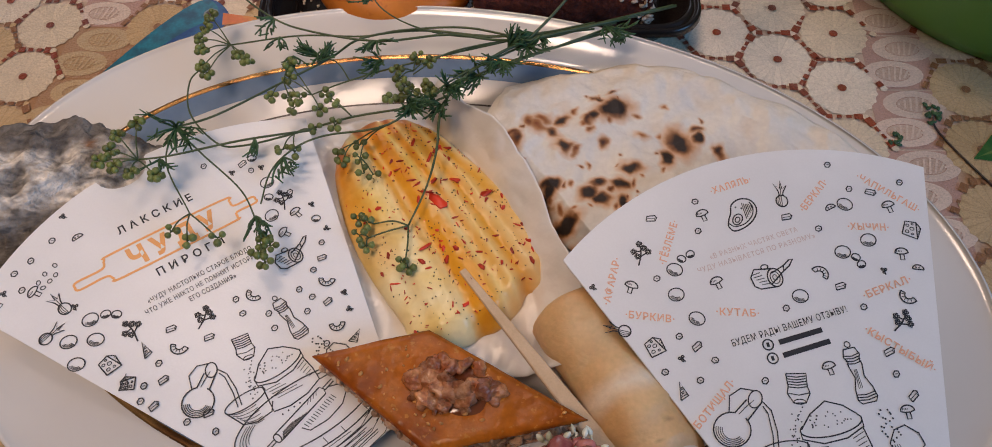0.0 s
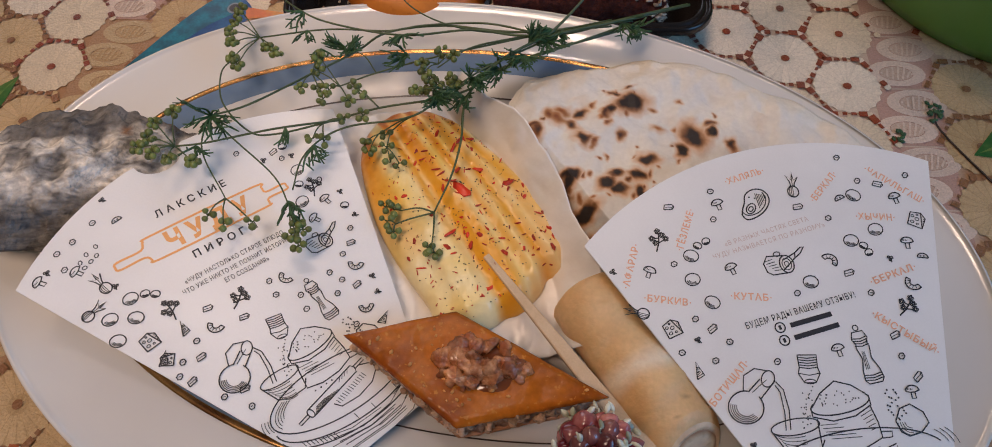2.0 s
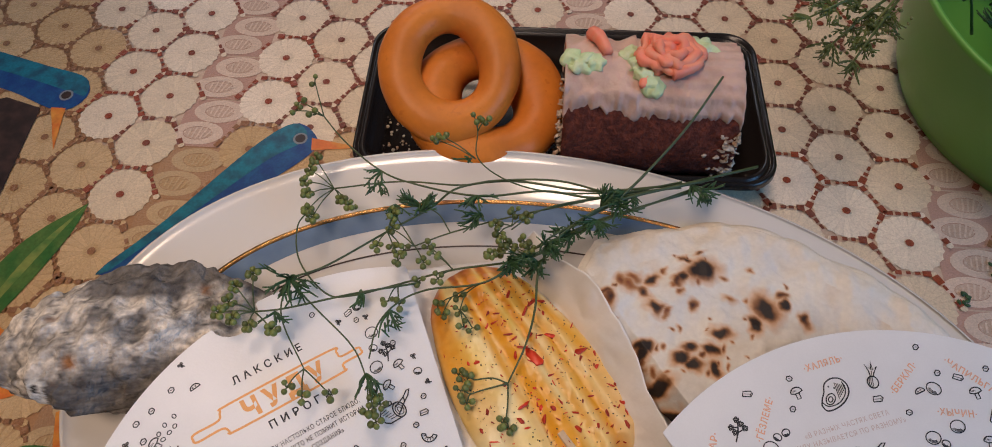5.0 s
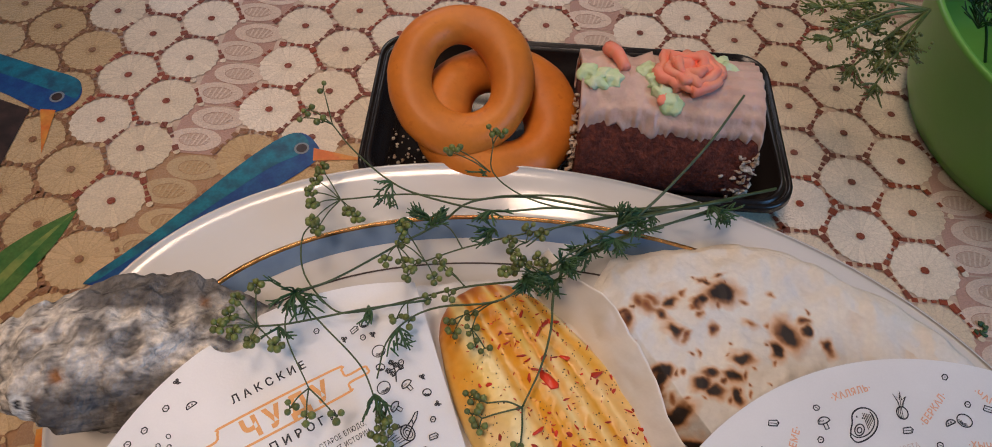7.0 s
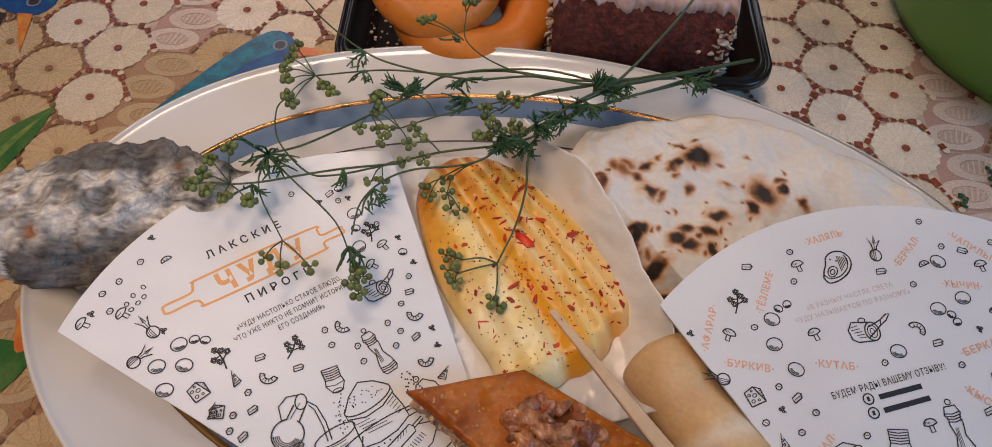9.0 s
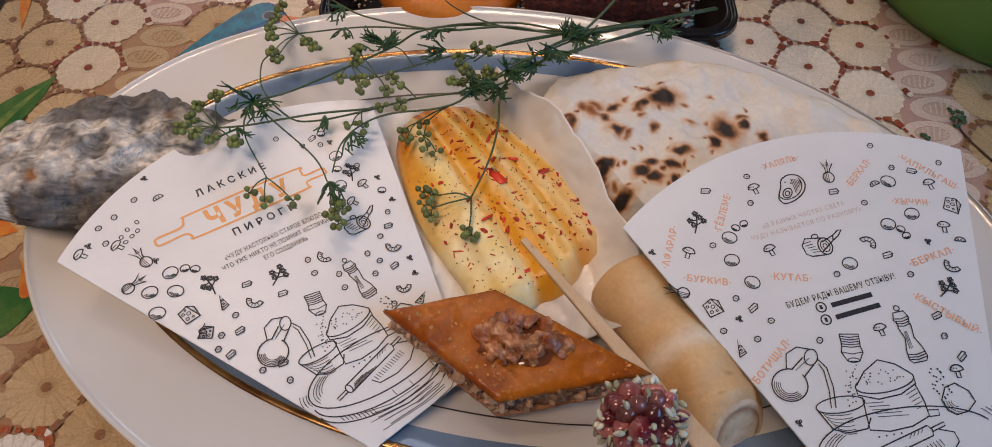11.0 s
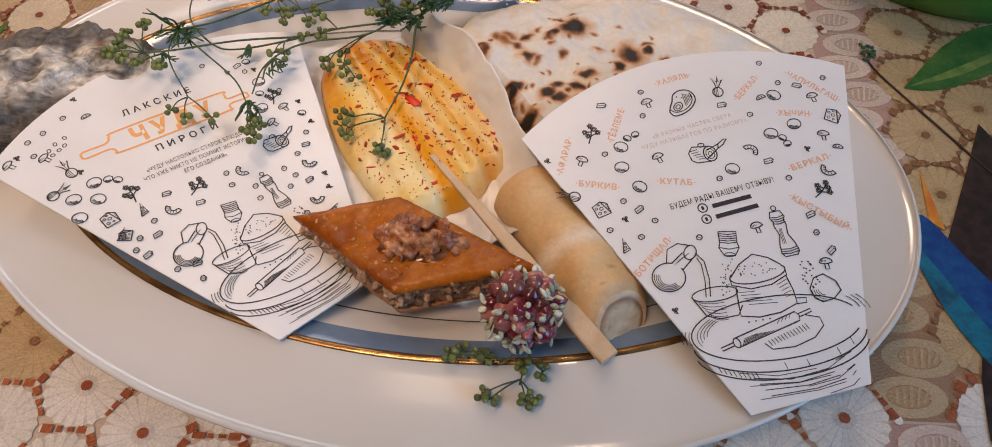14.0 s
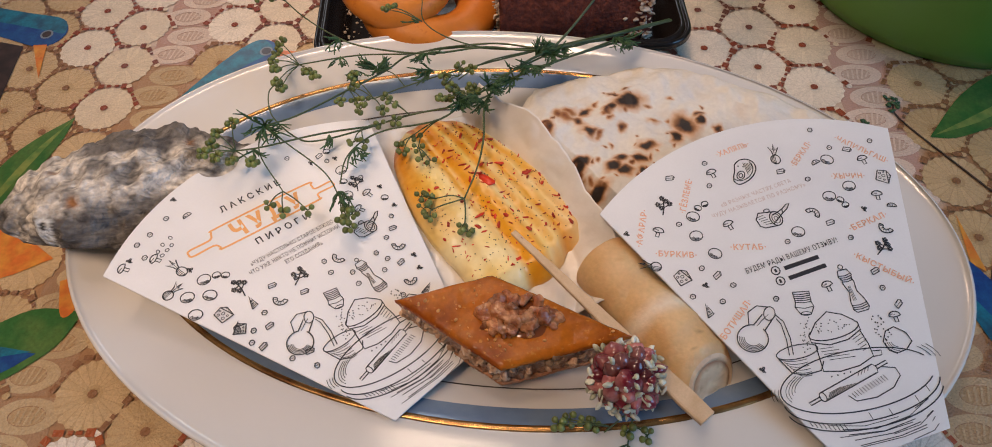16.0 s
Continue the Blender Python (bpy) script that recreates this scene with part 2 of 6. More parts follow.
# ---------------------------------------------------------------- room and table
def room():
    bm = bmesh.new()
    slab(bm, [(-2, -2), (2.4, -2), (2.4, 2.2), (-2, 2.2)], -0.85, -0.75)
    tagged(link_mesh("floor", bm, M_FLOOR, False), kind="structure", label="brown boarded floor under the table", category="floor")
    for name, x0, y0, x1, y1 in (("wall_north", -2, 2.2, 2.4, 2.3), ("wall_south", -2, -2.1, 2.4, -2), ("wall_west", -2.1, -2.1, -2, 2.3), ("wall_east", 2.4, -2.1, 2.5, 2.3)):
        bm = bmesh.new()
        slab(bm, [(x0, y0), (x1, y0), (x1, y1), (x0, y1)], -0.75, 1.8)
        tagged(link_mesh(name, bm, M_WALL, False), kind="structure", label="plain beige painted wall", category="wall")
    bm = bmesh.new()
    slab(bm, [(-2.1, -2.1), (2.5, -2.1), (2.5, 2.3), (-2.1, 2.3)], 1.8, 1.9)
    tagged(link_mesh("ceiling", bm, M_WALL, False), kind="structure", label="plain pale painted ceiling", category="ceiling")
    table = thing("table", "wooden table under the lace-print oilcloth", "table")
    bm = bmesh.new()
    slab(bm, [(-0.55, -0.35), (0.85, -0.35), (0.85, 0.65), (-0.55, 0.65)], -0.035, -0.004)
    part("tabletop", bm, M_WOOD, table, smooth=False)
    for x, y in ((-0.48, -0.28), (0.78, -0.28), (-0.48, 0.58), (0.78, 0.58)):
        bm = bmesh.new()
        slab(bm, [(x - 0.03, y - 0.03), (x + 0.03, y - 0.03), (x + 0.03, y + 0.03), (x - 0.03, y + 0.03)], -0.75, -0.035)
        part("leg", bm, M_WOOD, table, smooth=False)


room()

# ---------------------------------------------------------------- oilcloth with printed lace, birds and leaves
ROW, COL = 0.0366, 0.0303


def in_panel(x, y):
    """The tan patches of the print, behind the birds and leaves."""
    if x < -0.098 - 0.4 * max(0.0, y - 0.177) and y > 0.011:
        return True
    if 0.366 + 0.2 * (y - 0.174) < x and y > 0.018:
        return True
    return (-0.1 < x < 0.02 and 0.19 < y < 0.272) or (0.325 < x and 0.018 < y < 0.06) or (x < 0.06 and 0.011 < y < 0.13)


def lattice(i, j):
    x0, y0 = -0.102 + COL * i, 0.2933 + ROW * (j + 0.5 * (i % 2))
    return x0 + 0.06 * (y0 - 0.29), y0


def oilcloth():
    cloth = thing("tablecloth", "shiny oilcloth printed with cream lace, hummingbirds and leaves", "tablecloth")
    bm = bmesh.new()
    bmesh.ops.create_grid(bm, x_segments=150, y_segments=110, size=1.0)
    for v in bm.verts:
        v.co = Vector((0.14 + v.co.x * 0.74, 0.15 + v.co.y * 0.54, -0.0002))
    base = part("ground_print", bm, M_CLOTH, cloth)
    tint(base, lambda c: (0.36, 0.2, 0.1) if in_panel(c.x, c.y) else lerp((0.60, 0.46, 0.35), (0.53, 0.39, 0.29), 0.5 + noise.noise(c * 30)))
    verts, faces, cols = [], [], []

    def add(vs, fs, c):
        o = len(verts)
        verts.extend(vs)
        faces.extend([tuple(o + k for k in f) for f in fs])
        cols.extend([c] * len(vs))

    def ring(cx, cy, r0, r1, z, n, c, sx=1.0, wob=0.0):
        vs = []
        for k in range(n):
            a = 2 * math.pi * k / n
            w = 1 + wob * math.cos(a * n / 2)
            for r in (r0, r1 * w):
                vs.append((cx + sx * r * math.cos(a), cy + r * math.sin(a), z))
        add(vs, [(2 * k, 2 * k + 1, (2 * k + 3) % (2 * n), (2 * k + 2) % (2 * n)) for k in range(n)], c)

    def bar(x0, y0, x1, y1, w, z, c):
        d = Vector((x1 - x0, y1 - y0)).normalized() * w
        add([(x0 - d.y, y0 + d.x, z), (x0 + d.y, y0 - d.x, z), (x1 + d.y, y1 - d.x, z), (x1 - d.y, y1 + d.x, z)], [(0, 1, 2, 3)], c)

    rnd = random.Random(4)
    for i in range(-15, 26):
        for j in range(-18, 11):
            x, y = lattice(i, j)
            white = rnd.random()
            pan = in_panel(x, y)
            c = lerp((0.60, 0.48, 0.34), (0.74, 0.64, 0.52), white)
            c2 = lerp((0.66, 0.54, 0.38), (0.80, 0.70, 0.58), white)
            if y < 0.02:
                c, c2 = lerp((0.6, 0.51, 0.42), (0.68, 0.6, 0.52), white), lerp((0.7, 0.62, 0.52), (0.8, 0.73, 0.65), white)
            if pan:
                c, c2 = lerp((0.44, 0.28, 0.125), (0.5, 0.35, 0.18), white), lerp((0.5, 0.34, 0.165), (0.56, 0.4, 0.22), white)
            if i % 7 == 1:
                add([(x - 0.0165, y - ROW / 2, 0.00005), (x + 0.0165, y - ROW / 2, 0.00005), (x + 0.0165, y + ROW / 2 - 0.001, 0.00005), (x - 0.0165, y + ROW / 2 - 0.001, 0.00005)], [(0, 1, 2, 3)], (0.36, 0.21, 0.11) if pan else (0.46, 0.28, 0.22))
                # column of leaf-shaped motifs
                pk, pk2 = ((0.45, 0.3, 0.15), (0.5, 0.36, 0.2)) if pan else ((0.56, 0.41, 0.32), (0.66, 0.52, 0.42))
                for s in (-1, 1):
                    ox, oy = x + s * 0.0042, y + s * 0.0085
                    ring(ox, oy, 0.0050, 0.0087, 0.0003, 20, pk2, 1.75)
                    ring(ox, oy, 0.0002, 0.0047, 0.0002, 14, pk, 1.8)
                    for k in range(7):
                        u = (k - 3) / 3.2
                        bar(ox + u * 0.008, oy - 0.0045 * (1 - u * u), ox + u * 0.010 + 0.002, oy + 0.0045 * (1 - u * u), 0.0005, 0.0005, pk2)
                continue
            r = 0.0177
            ring(x, y, 0.0018, r * 0.95, 0.0004, 30, c)
            n = 21
            for k in range(n):
                a, h = 2 * math.pi * (k + 0.3) / n, math.pi / n * 0.9
                pet = [(0.26 * r, -h * 0.9), (0.7 * r, -h), (0.95 * r, -h * 0.75), (r, 0), (0.95 * r, h * 0.75), (0.7 * r, h), (0.26 * r, h * 0.9)]
                vs = [(x + q * math.cos(a + b), y + q * math.sin(a + b), 0.00043) for q, b in pet]
                vs.append((x + 0.62 * r * math.cos(a), y + 0.62 * r * math.sin(a), 0.00054))
                add(vs, [(m, (m + 1) % 7, 7) for m in range(7)], c2)
            for a in (0.0, math.pi / 3):
                ring(x + 0.0205 * math.cos(a), y + 0.021 * math.sin(a), 0.00003, 0.0019, 0.0007, 8, c2)
            # openings of the lace along the three shared sides
            hole = (0.26, 0.12, 0.05) if pan else lerp((0.28, 0.05, 0.016), (0.16, 0.05, 0.03) if y > 0.02 else (0.4, 0.1, 0.02), rnd.random())
            for k in range(3):
                a = math.pi / 6 + k * math.pi / 3
                far = 0.0184 if k == 1 else 0.0178
                ex, ey = -math.sin(a), math.cos(a)
                for off, long, wide in ((-0.0072, 0.0021, 0.0018), (-0.0023, 0.0015, 0.0010), (0.0021, 0.0013, 0.0011), (0.0072, 0.0022, 0.0017)):
                    if rnd.random() < 0.07:
                        continue
                    off, long, wide = off + rnd.uniform(-0.0005, 0.0005), long * rnd.uniform(0.75, 1.2), wide * rnd.uniform(0.75, 1.25)
                    mx, my = x + far * math.cos(a) + off * ex, y + far * math.sin(a) + off * ey
                    bar(mx - ex * long, my - ey * long, mx + ex * long, my + ey * long, wide, 0.00085, hole)
            ring(x, y, 0.00003, 0.0023, 0.00085, 9, hole)
    me = bpy.data.meshes.new("lace_print")
    me.from_pydata(verts, [], faces)
    me.materials.append(M_LACE)
    at = me.color_attributes.new("tint", "FLOAT_COLOR", "POINT")
    at.data.foreach_set("color", np.array([(*c, 1) for c in cols], dtype=np.float32).ravel())
    me.shade_smooth()
    ob = tagged(new("lace_print", me), "cream crochet lace flowers", kind="stuff")
    ob.parent = cloth

    def flat(name, pts, material, z=0.0014, label="", smooth=True):
        bm = bmesh.new()
        p = [(q.x, q.y) for q in catmull([(*q, 0) for q in [*pts, pts[0]]], 5)[:-1]] if smooth else pts
        bm.faces.new([bm.verts.new((x, y, 0.0009 + 0.4 * (z - 0.0014))) for x, y in p])
        bmesh.ops.triangulate(bm, faces=bm.faces[:])
        return part(name, bm, material, cloth, label, False)

    # birds: neck and head, lighter crown, beak, eye
    flat("bird_print", [(-0.24, 0.30), (-0.2, 0.29), (-0.165, 0.277), (-0.152, 0.288), (-0.158, 0.303), (-0.185, 0.311), (-0.24, 0.325)], M_PR_BLUE, label="blue hummingbird printed on the oilcloth")
    flat("crown_print", [(-0.24, 0.314), (-0.19, 0.300), (-0.163, 0.292), (-0.153, 0.290), (-0.158, 0.304), (-0.185, 0.312), (-0.24, 0.326)], M_PR_TEAL, 0.0017)
    flat("beak_print", [(-0.170, 0.279), (-0.161, 0.279), (-0.1555, 0.247)], M_PR_ORANGE, 0.0016, smooth=False)
    flat("wing_print", [(-0.2, 0.285), (-0.176, 0.278), (-0.172, 0.21), (-0.21, 0.235), (-0.235, 0.27)], M_PR_BLACK, 0.0015, smooth=False)
    flat("bird_print", [(-0.085, 0.172), (-0.05, 0.214), (-0.025, 0.236), (-0.006, 0.258), (-0.008, 0.27), (-0.022, 0.277), (-0.042, 0.256), (-0.075, 0.205), (-0.1, 0.172)], M_PR_BLUE, label="blue hummingbird printed on the oilcloth")
    flat("crown_print", [(-0.095, 0.172), (-0.055, 0.22), (-0.03, 0.25), (-0.012, 0.266), (-0.022, 0.277), (-0.042, 0.257), (-0.075, 0.206), (-0.1, 0.172)], M_PR_TEAL, 0.0017)
    flat("beak_print", [(-0.009, 0.267), (-0.0075, 0.258), (0.022, 0.262)], M_PR_ORANGE, 0.0016, smooth=False)
    for x, y in ((-0.1645, 0.289), (-0.0155, 0.266)):
        for r, m, z in ((0.0042, M_EYE_W, 0.0019), (0.003, M_PR_BLACK, 0.0022)):
            flat("eye_print", [(x + r * math.cos(k * 0.7), y + r * math.sin(k * 0.7)) for k in range(9)], m, z)
    # leaves and flowers of the print
    flat("leaf_print", [(-0.121, 0.213), (-0.124, 0.19), (-0.138, 0.15), (-0.151, 0.128), (-0.16, 0.15), (-0.15, 0.18), (-0.138, 0.197)], M_PR_GREEN, label="long green leaf printed on the oilcloth")
    flat("leaf_vein", [(-0.122, 0.211), (-0.131, 0.188), (-0.152, 0.132), (-0.141, 0.176)], M_PR_LIME, 0.0017)
    flat("petal_print", [(-0.1, 0.112), (-0.13, 0.1), (-0.17, 0.112), (-0.18, 0.14), (-0.15, 0.143), (-0.125, 0.13)], M_PR_ORANGE, label="orange flower printed on the oilcloth")
    flat("petal_print", [(-0.092, 0.098), (-0.085, 0.078), (-0.079, 0.082), (-0.082, 0.1)], M_PR_ORANGE, 0.0017)
    flat("leaf_print", [(-0.074, 0.08), (-0.085, 0.058), (-0.12, 0.036), (-0.18, 0.03), (-0.18, 0.065), (-0.13, 0.068), (-0.1, 0.082)], M_PR_GREEN, label="green leaf printed on the oilcloth")
    flat("petal_print", [(-0.09, 0.058), (-0.11, 0.045), (-0.17, 0.02), (-0.19, 0.04), (-0.13, 0.062)], M_PR_BLUE, 0.0017)
    flat("petal_print", [(-0.092, 0.059), (-0.12, 0.054), (-0.17, 0.04), (-0.18, 0.055), (-0.13, 0.064)], M_PR_TEAL, 0.002)
    flat("leaf_print", [(0.371, 0.178), (0.39, 0.178), (0.43, 0.196), (0.47, 0.23), (0.43, 0.228), (0.4, 0.21)], M_PR_GREEN, label="pointed green leaf printed on the oilcloth")
    flat("leaf_vein", [(0.373, 0.179), (0.41, 0.192), (0.46, 0.225), (0.41, 0.198)], M_PR_LIME, 0.0017)
    flat("wing_print", [(0.358, 0.066), (0.38, 0.055), (0.41, 0.04), (0.43, 0.09), (0.402, 0.155), (0.385, 0.12)], M_PR_BLACK, 0.0015, smooth=False)
    flat("beak_print", [(0.362, 0.095), (0.368, 0.09), (0.3655, 0.125)], M_PR_ORANGE, 0.0016, smooth=False)
    flat("bird_print", [(0.35, 0.09), (0.36, 0.098), (0.375, 0.072), (0.4, 0.03), (0.39, 0.005), (0.365, 0.045)], M_PR_BLUE, 0.0018)
    flat("crown_print", [(0.348, 0.084), (0.352, 0.084), (0.372, 0.042), (0.392, 0.01), (0.385, 0.0), (0.36, 0.04)], M_PR_TEAL, 0.002)
    flat("wing_print", [(0.3685, 0.0355), (0.3640, 0.024), (0.3600, 0.006), (0.3590, -0.012), (0.372, -0.03), (0.41, -0.02), (0.40, 0.03)], M_PR_BLACK, 0.0019)
    bm = bmesh.new()
    tube(bm, catmull([(0.359, 0.205, 0.001), (0.359, 0.192, 0.001), (0.38, 0.155, 0.001), (0.41, 0.105, 0.001)]), 0.0005, 0.0007, 4)
    part("twig_print", bm, M_PR_BLACK, cloth)
    bm = bmesh.new()
    rnd = random.Random(8)
    for k in range(26):
        a = rnd.random() * 6.28
        cx, cy = (0.359, 0.203) if k < 18 else (0.338, 0.187)
        blob(bm, (cx + 0.005 * math.cos(a) * rnd.random(), cy + 0.011 * math.sin(a) * rnd.random(), 0.0012), (0.0011, 0.0017, 0.0005), (0, 0, rnd.random() * 180), 1)
    part("sprig_print", bm, M_LEAF, cloth)


oilcloth()

# ---------------------------------------------------------------- platter
RIM, INNER = (0.1317, 0.1018, 0.2074, 0.1353, -8.8), (0.1366, 0.107, 0.1748, 0.1004, -5.8)


def oval(e, z, grow=0.0, scale=1.0, n=128):
    cx, cy, a, b, th = e
    c, s = math.cos(radians(th)), math.sin(radians(th))
    a, b = a * scale + grow, b * scale + grow
    return [(cx + a * math.cos(t) * c - b * math.sin(t) * s, cy + a * math.cos(t) * s + b * math.sin(t) * c, z) for t in (2 * math.pi * k / n for k in range(n))]


def between(k, z):
    return [(*(Vector(p[:2]).lerp(Vector(q[:2]), k)), z) for p, q in zip(oval(INNER, 0), oval(RIM, 0))]


def platter():
    ob = thing("platter", "large oval white porcelain platter with blue and gold band", "platter")
    bm = bmesh.new()
    loft(bm, [oval(INNER, 0.016, scale=0.2), oval(INNER, 0.016, grow=-0.045), oval(INNER, 0.0168, grow=-0.034), oval(INNER, 0.0200, grow=-0.024), oval(INNER, 0.0245, grow=-0.0155),
              oval(INNER, 0.0281, grow=-0.0088), oval(INNER, 0.0302, grow=-0.004), oval(INNER, 0.0315), between(0.05, 0.0320), between(0.12, 0.0322), between(0.2, 0.0322), between(0.4, 0.0323), between(0.6, 0.0326), between(0.8, 0.0334),
              between(0.9, 0.0342), between(0.95, 0.0349), oval(RIM, 0.0354, grow=-0.0015), oval(RIM, 0.0350, grow=-0.0002), oval(RIM, 0.0336), oval(RIM, 0.0316, grow=-0.001),
              between(0.8, 0.030), between(0.3, 0.0275), oval(INNER, 0.026), oval(INNER, 0.013, scale=0.88), oval(INNER, 0.008, scale=0.8),
              oval(INNER, 0.0015, scale=0.76), oval(INNER, 0.0015, scale=0.74), oval(INNER, 0.006, scale=0.72), oval(INNER, 0.0065, scale=0.3)])
    part("body", bm, M_PORCELAIN, ob)
    bm = bmesh.new()
    loft(bm, [oval(INNER, 0.0283, grow=-0.0088), oval(INNER, 0.0293, grow=-0.0066), oval(INNER, 0.0307, grow=-0.0038), oval(INNER, 0.0319, grow=-0.0004)], False, False)
    part("blue_band", bm, M_BLUE, ob, "slate-blue glazed band")
    bm = bmesh.new()
    loft(bm, [oval(INNER, 0.0319, grow=-0.0005), oval(INNER, 0.0324, grow=0.0001), between(0.02, 0.0326), between(0.045, 0.0327), between(0.06, 0.0321)], False, False)
    part("gold_line", bm, M_GOLD, ob, "worn gilded line")
    bm = bmesh.new()
    loft(bm, [oval(INNER, 0.0225, grow=-0.0199), oval(INNER, 0.0229, grow=-0.0192)], False, False)
    part("thin_line", bm, M_PR_BLACK, ob, "thin dark line round the well")


platter()

# ---------------------------------------------------------------- printed paper sleeves
class Sheet:
    """A sheet of card in the place: millimetres across and up from the middle of its short edge."""

    def __init__(self, origin, x, y, bulge):
        self.o, self.x, self.y = Vector(origin), Vector(x).normalized(), Vector(y).normalized()
        self.n, self.bulge = self.x.cross(self.y).normalized(), bulge

    def at(self, u, v, lift=0.0):
        h = self.bulge * (math.cos(u / 70 * 1.5) - 0.4) * math.sin(max(0.0, min(1.0, v / 150)) * math.pi)
        return self.o + self.x * (u / 1000) + self.y * (v / 1000) + self.n * ((lift + h) / 1000)


APEX, REACH, HALF = 28.0, 120.5, 35.6


def sleeve_edge(v_from, notch):
    """The outline of a sleeve, a cut-off fan: short edge, two long edges, round top with a thumb notch."""
    out = [(-22.0, 0.0), (22.0, 0.0)]
    for k in range(49):
        a = radians(HALF * (1 - 2 * k / 48))
        x, y = REACH * math.sin(a), APEX + REACH * math.cos(a)
        if notch and -11 <= x - notch <= 11:
            continue
        if notch and out[-1][0] > notch + 10.9 and x < notch - 10.9:
            for m in range(11):
                b = math.pi * m / 10
                out.append((notch + 10 * math.cos(b), 147.6 - 8.2 * math.sin(b)))
        out.append((x, y))
    return out


def sheet_mesh(bm, s, outline, lift0, lift1):
    cu, cv = 0.0, 70.0
    rings = []
    for k, l in ((0.25, lift1), (0.5, lift1), (0.75, lift1), (1.0, lift1), (1.0, lift0)):
        rings.append([s.at(cu + (u - cu) * k, cv + (v - cv) * k, l) for u, v in outline])
    loft(bm, rings)


def stroke(bm, s, pts, w, lift=0.25):
    """An inked line of the given width along points on the sheet."""
    n, w = len(pts), 1.22 * w
    a, b = [], []
    for i in range(n):
        d = Vector(pts[min(i + 1, n - 1)]) - Vector(pts[max(i - 1, 0)])
        d = d.normalized() if d.length > 1e-6 else Vector((1, 0))
        a.append(bm.verts.new(s.at(pts[i][0] - d.y * w / 2, pts[i][1] + d.x * w / 2, lift)))
        b.append(bm.verts.new(s.at(pts[i][0] + d.y * w / 2, pts[i][1] - d.x * w / 2, lift)))
    for i in range(n - 1):
        bm.faces.new((a[i], b[i], b[i + 1], a[i + 1]))


def arc(cx, cy, rx, ry, a0=0.0, a1=360.0, turn=0.0, n=22):
    c, s = math.cos(radians(turn)), math.sin(radians(turn))
    out = []
    for k in range(n + 1):
        a = radians(a0 + (a1 - a0) * k / n)
        p, q = rx * math.cos(a), ry * math.sin(a)
        out.append((cx + p * c - q * s, cy + p * s + q * c))
    return out


def place(pts, x, y, size=1.0, turn=0.0):
    c, s = math.cos(radians(turn)) * size, math.sin(radians(turn)) * size
    return [(x + p * c - q * s, y + p * s + q * c) for p, q in pts]


# small drawings: each a list of lines (points, width) round 0, 0, in millimetres
def d_egg():
    return [(arc(0, 0, 3.1, 2.6), 0.35), *[(arc(0.2, 0.1, 2.6 - 0.45 * k, 2.1 - 0.4 * k, 190, 300), 0.2) for k in range(3)]]


def d_hex():
    return [(arc(0, 0, 1.25, 1.05, 0, 360, 20, 6), 0.38), ([(-0.4, 0.2), (0.5, -0.2)], 0.2)]


def d_brick():
    return [([(-2.1, -0.8), (1.3, -1.1), (2.2, 0.1), (1.6, 1.1), (-1.5, 1.2), (-2.1, -0.8)], 0.36), ([(-1.5, 0.2), (1.2, -0.1), (2.1, 0.3)], 0.2), ([(1.2, -0.1), (1.3, -1.0)], 0.2)]


def d_mushroom():
    return [(arc(0, 0.8, 2.7, 2.0, -10, 190), 0.4), ([(-2.6, 0.6), (-1.2, 0.1), (0.9, 0.1), (2.6, 0.6)], 0.36), ([(-0.8, 0.1), (-0.9, -2.4), (0.8, -2.5), (0.8, 0.1)], 0.36),
            *[([(-2 + 0.6 * k, 1.0), (-1.7 + 0.6 * k, 2.0 - 0.15 * k)], 0.2) for k in range(4)]]


def d_herb():
    lines = [([(-2.8, -3.0), (-0.6, -0.6), (0.6, 1.6), (0.9, 3.2)], 0.45), ([(-0.6, -0.6), (2.0, -0.4)], 0.4), ([(0.2, 0.9), (-1.8, 1.6)], 0.4)]
    for x, y in ((0.9, 3.2), (2.2, -0.3), (-1.9, 1.7), (1.6, 1.4), (-1.5, -0.2)):
        for a in (0, 72, 144, 216, 288):
            lines.append((arc(x + 0.65 * math.cos(radians(a)), y + 0.65 * math.sin(radians(a)), 0.3, 0.3, n=7), 0.36))
    return lines


def d_leaf():
    return [(arc(0.7 * math.cos(a), 0.7 * math.sin(a), 0.42, 0.4, n=7), 0.42) for a in (0.5, 2.6, 4.7)] + [([(0, 0), (0.6, -1.6)], 0.35)]


def d_onion():
    return [(arc(0, -1.6, 2.1, 2.3), 0.4), *[(arc(0, -1.6, 0.7 * k, 2.3, 95, 265 if k else 270), 0.22) for k in range(3)], ([(-0.6, 0.6), (-0.9, 2.6), (-2.3, 5.4), (-0.2, 3.4), (0.3, 6.6), (0.7, 3.2), (2.4, 4.6), (0.9, 1.9), (0.6, 0.6)], 0.38),
            ([(0, 0.7), (0.2, 5.6)], 0.22)]


def d_cheese():
    return [([(-3.2, -2.6), (2.6, -3.4), (3.4, 1.2), (1.4, 3.2), (-2.6, 2.8), (-3.2, -2.6)], 0.4), ([(2.6, -3.4), (1.4, 3.2)], 0.36),
            *[(arc(x, y, r, r * 0.8, n=9), 0.25) for x, y, r in ((-1.6, 1.3, 0.6), (0.2, 0.3, 0.8), (-1.5, -1.2, 0.7), (0.6, -1.8, 0.45), (0.1, 2.2, 0.4))],
            *[([(2.3 + 0.1 * k, -2.6 + 1.1 * k), (3.0, -1.9 + 1.0 * k)], 0.2) for k in range(4)]]


